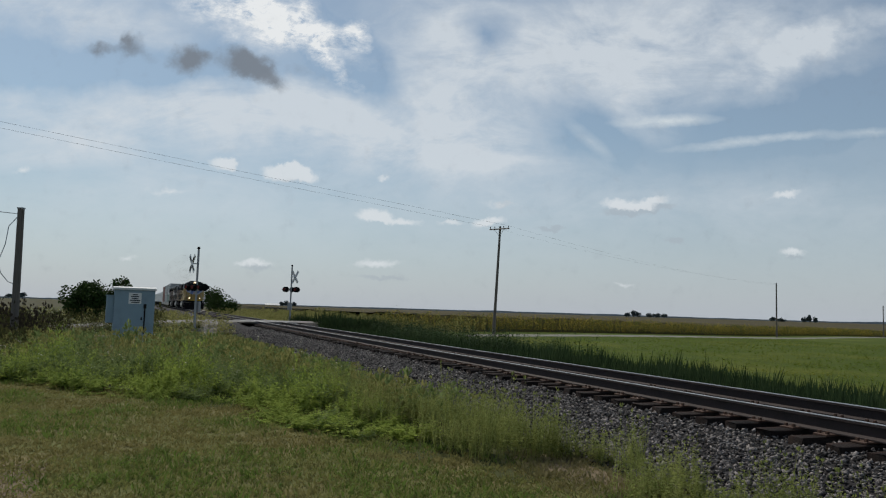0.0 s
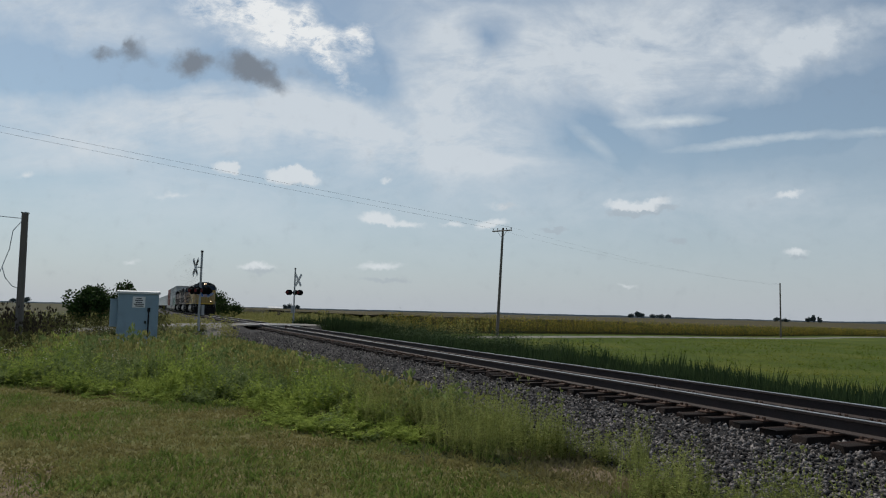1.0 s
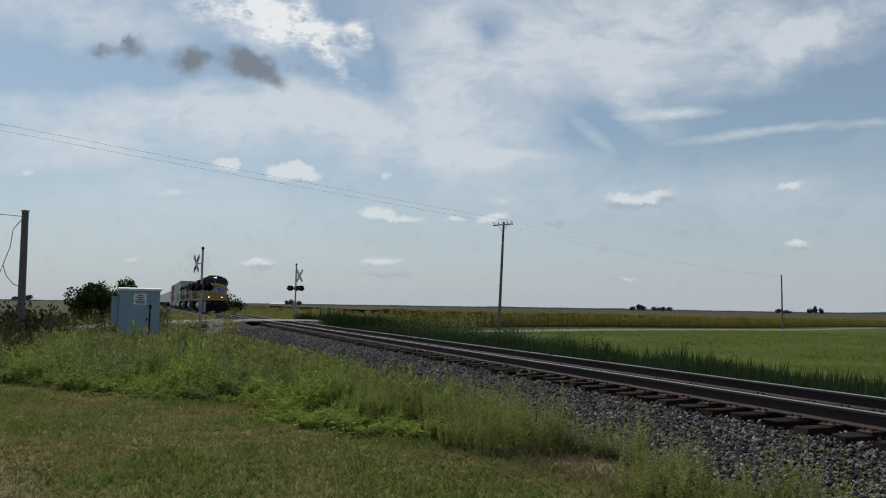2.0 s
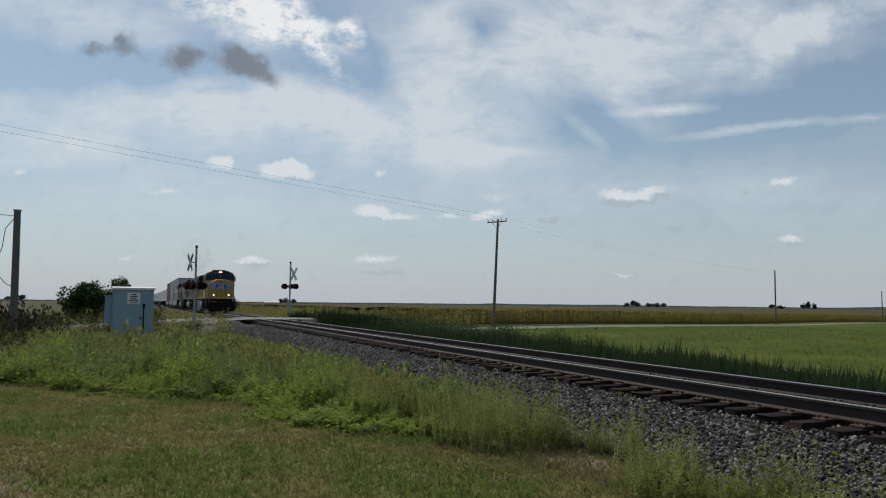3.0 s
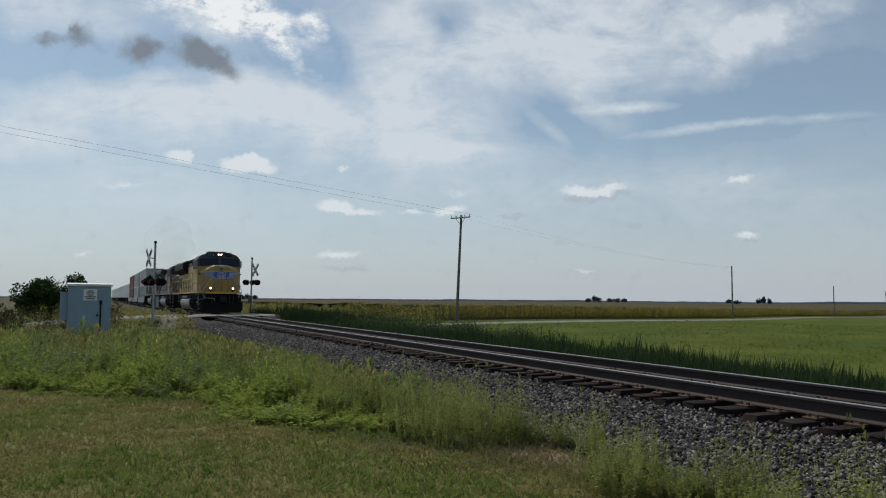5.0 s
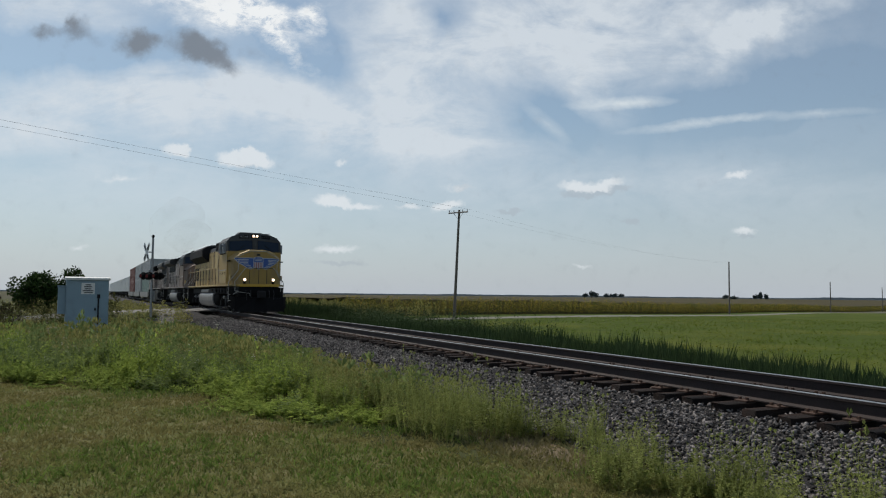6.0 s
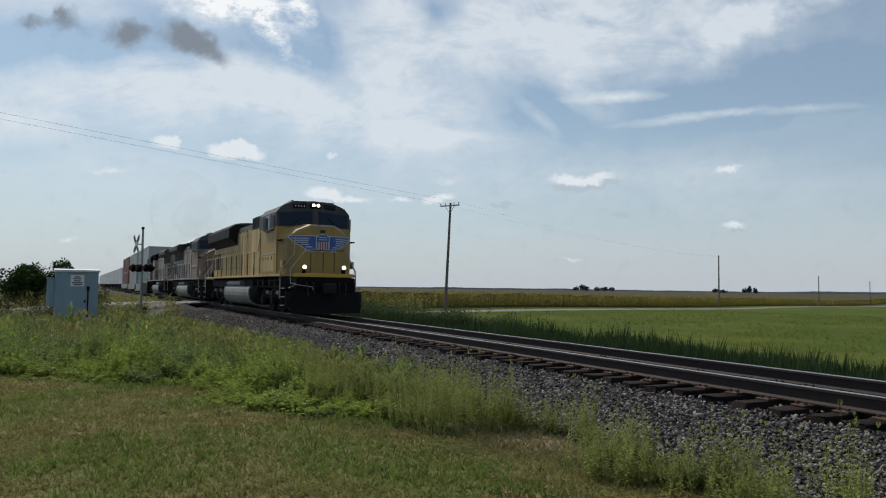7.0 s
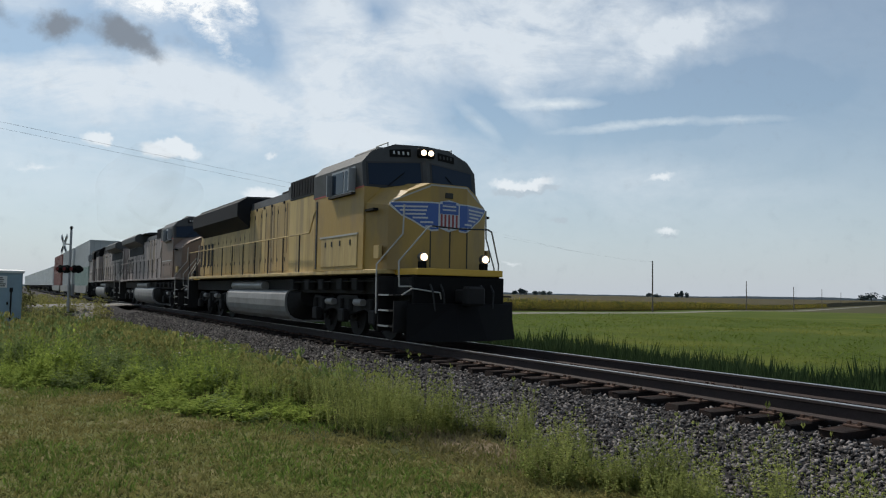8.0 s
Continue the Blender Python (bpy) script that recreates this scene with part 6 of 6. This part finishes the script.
def smoke():
    """Thin brown exhaust: a drift of two very faint lumps behind the stacks, broken up by noise."""
    m = bpy.data.materials.new("thin_brown_exhaust")
    m.use_nodes = True
    nt = m.node_tree
    b = nt.nodes["Principled BSDF"]
    b.inputs["Base Color"].default_value, b.inputs["Roughness"].default_value = (0.26, 0.19, 0.10, 1), 1.0
    ms = nt.nodes.new("ShaderNodeMixShader")
    nz = nt.nodes.new("ShaderNodeTexNoise")
    nz.inputs["Scale"].default_value, nz.inputs["Detail"].default_value = 0.9, 3
    link(nt, nt.nodes.new("ShaderNodeTexCoord").outputs["Object"], nz.inputs["Vector"])
    mr = nt.nodes.new("ShaderNodeMapRange")
    mr.interpolation_type = "SMOOTHSTEP"
    link(nt, nz.outputs["Fac"], mr.inputs[0])
    mr.inputs[1].default_value, mr.inputs[2].default_value, mr.inputs[4].default_value = 0.30, 0.85, 0.050
    link(nt, mr.outputs[0], ms.inputs[0])
    link(nt, nt.nodes.new("ShaderNodeBsdfTransparent").outputs[0], ms.inputs[1])
    link(nt, b.outputs[0], ms.inputs[2])
    link(nt, ms.outputs[0], nt.nodes["Material Output"].inputs[0])
    root = empty("exhaust_smoke", "thin brownish exhaust haze drifting above the locomotives", "smoke", "train")
    for i, (x, z, size) in enumerate(((-35, 6.6, (4.5, 2.0, 1.5)), (-46, 8.0, (9.0, 2.8, 2.6)))):
        bm = bmesh.new()
        bmesh.ops.create_icosphere(bm, subdivisions=4, radius=1)
        for v in bm.verts:
            v.co *= 1 + 0.22 * noise.noise(v.co * 1.1 + Vector((i * 5, 0, 0)))
        puff = part("puff", bm, m, root)
        puff.data.polygons.foreach_set("use_smooth", [True] * len(puff.data.polygons))
        puff.visible_shadow = False
        puff.matrix_basis = Matrix.LocRotScale((x, 0, z), Euler((0, -0.12, 0)), Vector(size))
    return root


TRAIN.append((smoke(), 0.0, False))


# ---- track: rails, ties, plates, crossing panels, ballast ----
def build_track():
    root = tagged(empty("railway_track", "rusty single railway track on timber ties", "railway track"), kind="structure")
    root.matrix_basis = Matrix.Translation(N * TRACK_D) @ pose(0, 0, 0, 0, 0, -TRACK_AZ)      # x = d, y = s
    side = [(-0.070, -0.185), (0.070, -0.185), (0.070, -0.172), (0.012, -0.150), (0.012, -0.048), (0.036, -0.034), (0.036, -0.006), (-0.036, -0.006), (-0.036, -0.034), (-0.012, -0.048), (-0.012, -0.150), (-0.070, -0.172)]
    top = [(-0.026, -0.006), (0.026, -0.006), (0.025, 0.0), (-0.025, 0.0)]
    for d in (-0.70, 0.70):
        r = part("rail", prism(bmesh.new(), [(d + a, -60, z) for a, z in side], [(d + a, 700, z) for a, z in side]), M["railside"], root, "rusty steel rail")
        part("rail_top", prism(bmesh.new(), [(d + a, -60, z) for a, z in top], [(d + a, 700, z) for a, z in top]), M["railtop"], r, "bright worn running surface")
    tie_me = []
    g = random.Random(5)
    for k in range(5):
        bm = one_box(-1.27, 1.27, -0.115, 0.115, -0.18, 0.0, 0.012)
        for v in bm.verts:
            v.co += Vector((g.uniform(-0.03, 0.03), g.uniform(-0.012, 0.012), g.uniform(-0.008, 0.006)))
        ob = part("tie", bm, M["tie"], root)
        tie_me.append(ob)
    bm = one_box(-0.19, 0.17, -0.095, 0.095, 0.0, 0.022, 0.004)
    for x in (-0.13, 0.11):
        for y in (-0.055, 0.055):
            box(bm, x - 0.016, x + 0.016, y - 0.016, y + 0.016, 0.02, 0.055)
    plate = part("tie_plate", bm, M["plate"], tie_me[0], "rusty spiked tie plate")
    n = 0
    s = -6.0
    while s < 62 and n < 150:
        ob = tie_me[n] if n < 5 else new("tie", tie_me[n % 5].data)
        ob.parent = root
        ob.matrix_basis = pose(g.uniform(-0.06, 0.06), s, -0.205 + g.uniform(-0.012, 0.006), 0, 0, g.uniform(-1.6, 1.6))
        for d in (-0.70, 0.70):
            pl = plate if (n == 0 and d < 0) else new("tie_plate", plate.data)
            pl.parent = ob
            pl.matrix_basis = pose(d, 0, 0.0, 0, 0, 0 if d < 0 else 180)
        s += 0.50 + g.uniform(-0.03, 0.03)
        n += 1
    # far ties, too small to pick apart
    bm = bmesh.new()
    s = 62.5
    while s < 200:
        box(bm, -1.3, 1.3, s - 0.11, s + 0.11, -0.38, -0.205)
        s += 0.52
    tagged(part("far_ties", bm, M["tie"], root), kind="stuff")
    # crossing panels
    u0 = (CROSS.x * U.x + CROSS.y * U.y)
    for x0, x1 in ((-1.75, -0.86), (-0.66, -0.02), (0.02, 0.66), (0.86, 1.75)):
        for j in range(2):
            y0 = u0 - 2.8 + j * 2.8
            bm = bmesh.new()
            ring = [(x0, y0 + 0.02), (x1, y0 + 0.02), (x1, y0 + 2.78), (x0, y0 + 2.78)]
            prism(bm, [(a, b, -0.16) for a, b in ring], [(a, b, -0.012) for a, b in ring])
            part("crossing_panel", bm, M["panel"], root)
    return root


build_track()


def build_ballast():
    g = np.random.default_rng(17)
    temps = []
    for k in range(9):
        bm = bmesh.new()
        tips = [bm.verts.new(Vector(p) * g.uniform(0.40, 0.72) + Vector(g.normal(0, 0.10, 3))) for p in ((1, 0, 0), (0, 1, 0), (-1, 0, 0), (0, -1, 0), (0, 0, 1), (0, 0, -1))]
        for i in range(4):
            bm.faces.new((tips[i], tips[(i + 1) % 4], tips[4]))
            bm.faces.new((tips[(i + 1) % 4], tips[i], tips[5]))
        bmesh.ops.transform(bm, matrix=Matrix.Rotation(g.uniform(0.3, 1.2), 4, Vector(g.normal(size=3)).normalized()), verts=bm.verts)
        bm.verts.index_update()
        temps.append((np.array([v.co[:] for v in bm.verts]), np.array([[v.index for v in f.verts] for f in bm.faces])))
        bm.free()

    def layer(n, s0, s1, power, d0, d1):
        s = s0 + (s1 - s0) * rng.uniform(0, 1, n) ** power
        d = rng.uniform(d0, d1, n)
        return np.stack([s, d], 1)

    sd = np.concatenate([layer(44000, 1.0, 46, 2.2, -3.5, -1.22), layer(8000, -2, 30, 1.5, -1.25, 1.3), layer(3000, -2, 30, 1.5, 1.3, 3.0)])
    sp = spots_from(sd, (0.022, 0.060), (0.6, 1.1), 9, 0.5)
    d = sd[:, 1]
    # shoulders fall away from the ties; cribs lie just under the tie tops
    top = np.where(np.abs(d) < 1.15, -0.27, -0.285 - 0.18 * np.clip(np.abs(d) - 1.25, 0, 3))
    sp[:, 7:9] = np.clip(sp[:, 7:9], -0.9, 0.9)
    sp[:, 2] = np.maximum(ground_z(sp[:, 0], sp[:, 1]) + 0.01, top) + rng.uniform(-0.02, 0.02, len(d))
    keep = off_road(sd, 3.3)
    scatter("ballast_stones", temps, sp[keep], M["stone"], "loose grey crushed ballast stones along the track", "ballast")
    # the packed bed beneath; its near-black colour paints the shade between stones
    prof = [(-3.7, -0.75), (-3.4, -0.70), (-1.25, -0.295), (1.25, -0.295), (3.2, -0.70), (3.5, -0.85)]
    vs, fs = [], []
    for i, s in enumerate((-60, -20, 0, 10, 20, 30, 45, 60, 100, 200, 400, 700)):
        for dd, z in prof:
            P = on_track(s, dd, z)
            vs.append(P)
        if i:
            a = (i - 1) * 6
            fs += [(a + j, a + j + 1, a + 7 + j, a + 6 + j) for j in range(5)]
    tagged(mesh_object("ballast_bed", vs, fs, M["bed"]), "packed ballast bed under the track, darkened for shade between stones", "ballast", kind="structure")


build_ballast()


# ---- what moves ----
SPEED, START = 13.72, 123.1


def motions():
    head = math.degrees(math.atan2(-U.y, -U.x))
    for thing, back, turned in TRAIN:
        rows = []
        for i in range(17):
            t = i * 0.5
            P = on_track(START - SPEED * t + back, 0)
            rows.append((t, Matrix.Translation(P) @ pose(0, 0, 0, 0, 0, head + (180 if turned else 0))))
        walk(thing, rows)
    for wheel, x, r in ROLLING:
        turn = math.degrees(SPEED / r / FPS)
        whole = wheel.parent.parent
        back = any(thing == whole and turned for thing, _, turned in TRAIN)
        sign = -1 if back else 1
        walk(wheel, [(f / FPS, pose(x, 0, r, 0, sign * turn * f, 0)) for f in range(0, 241)])


motions()
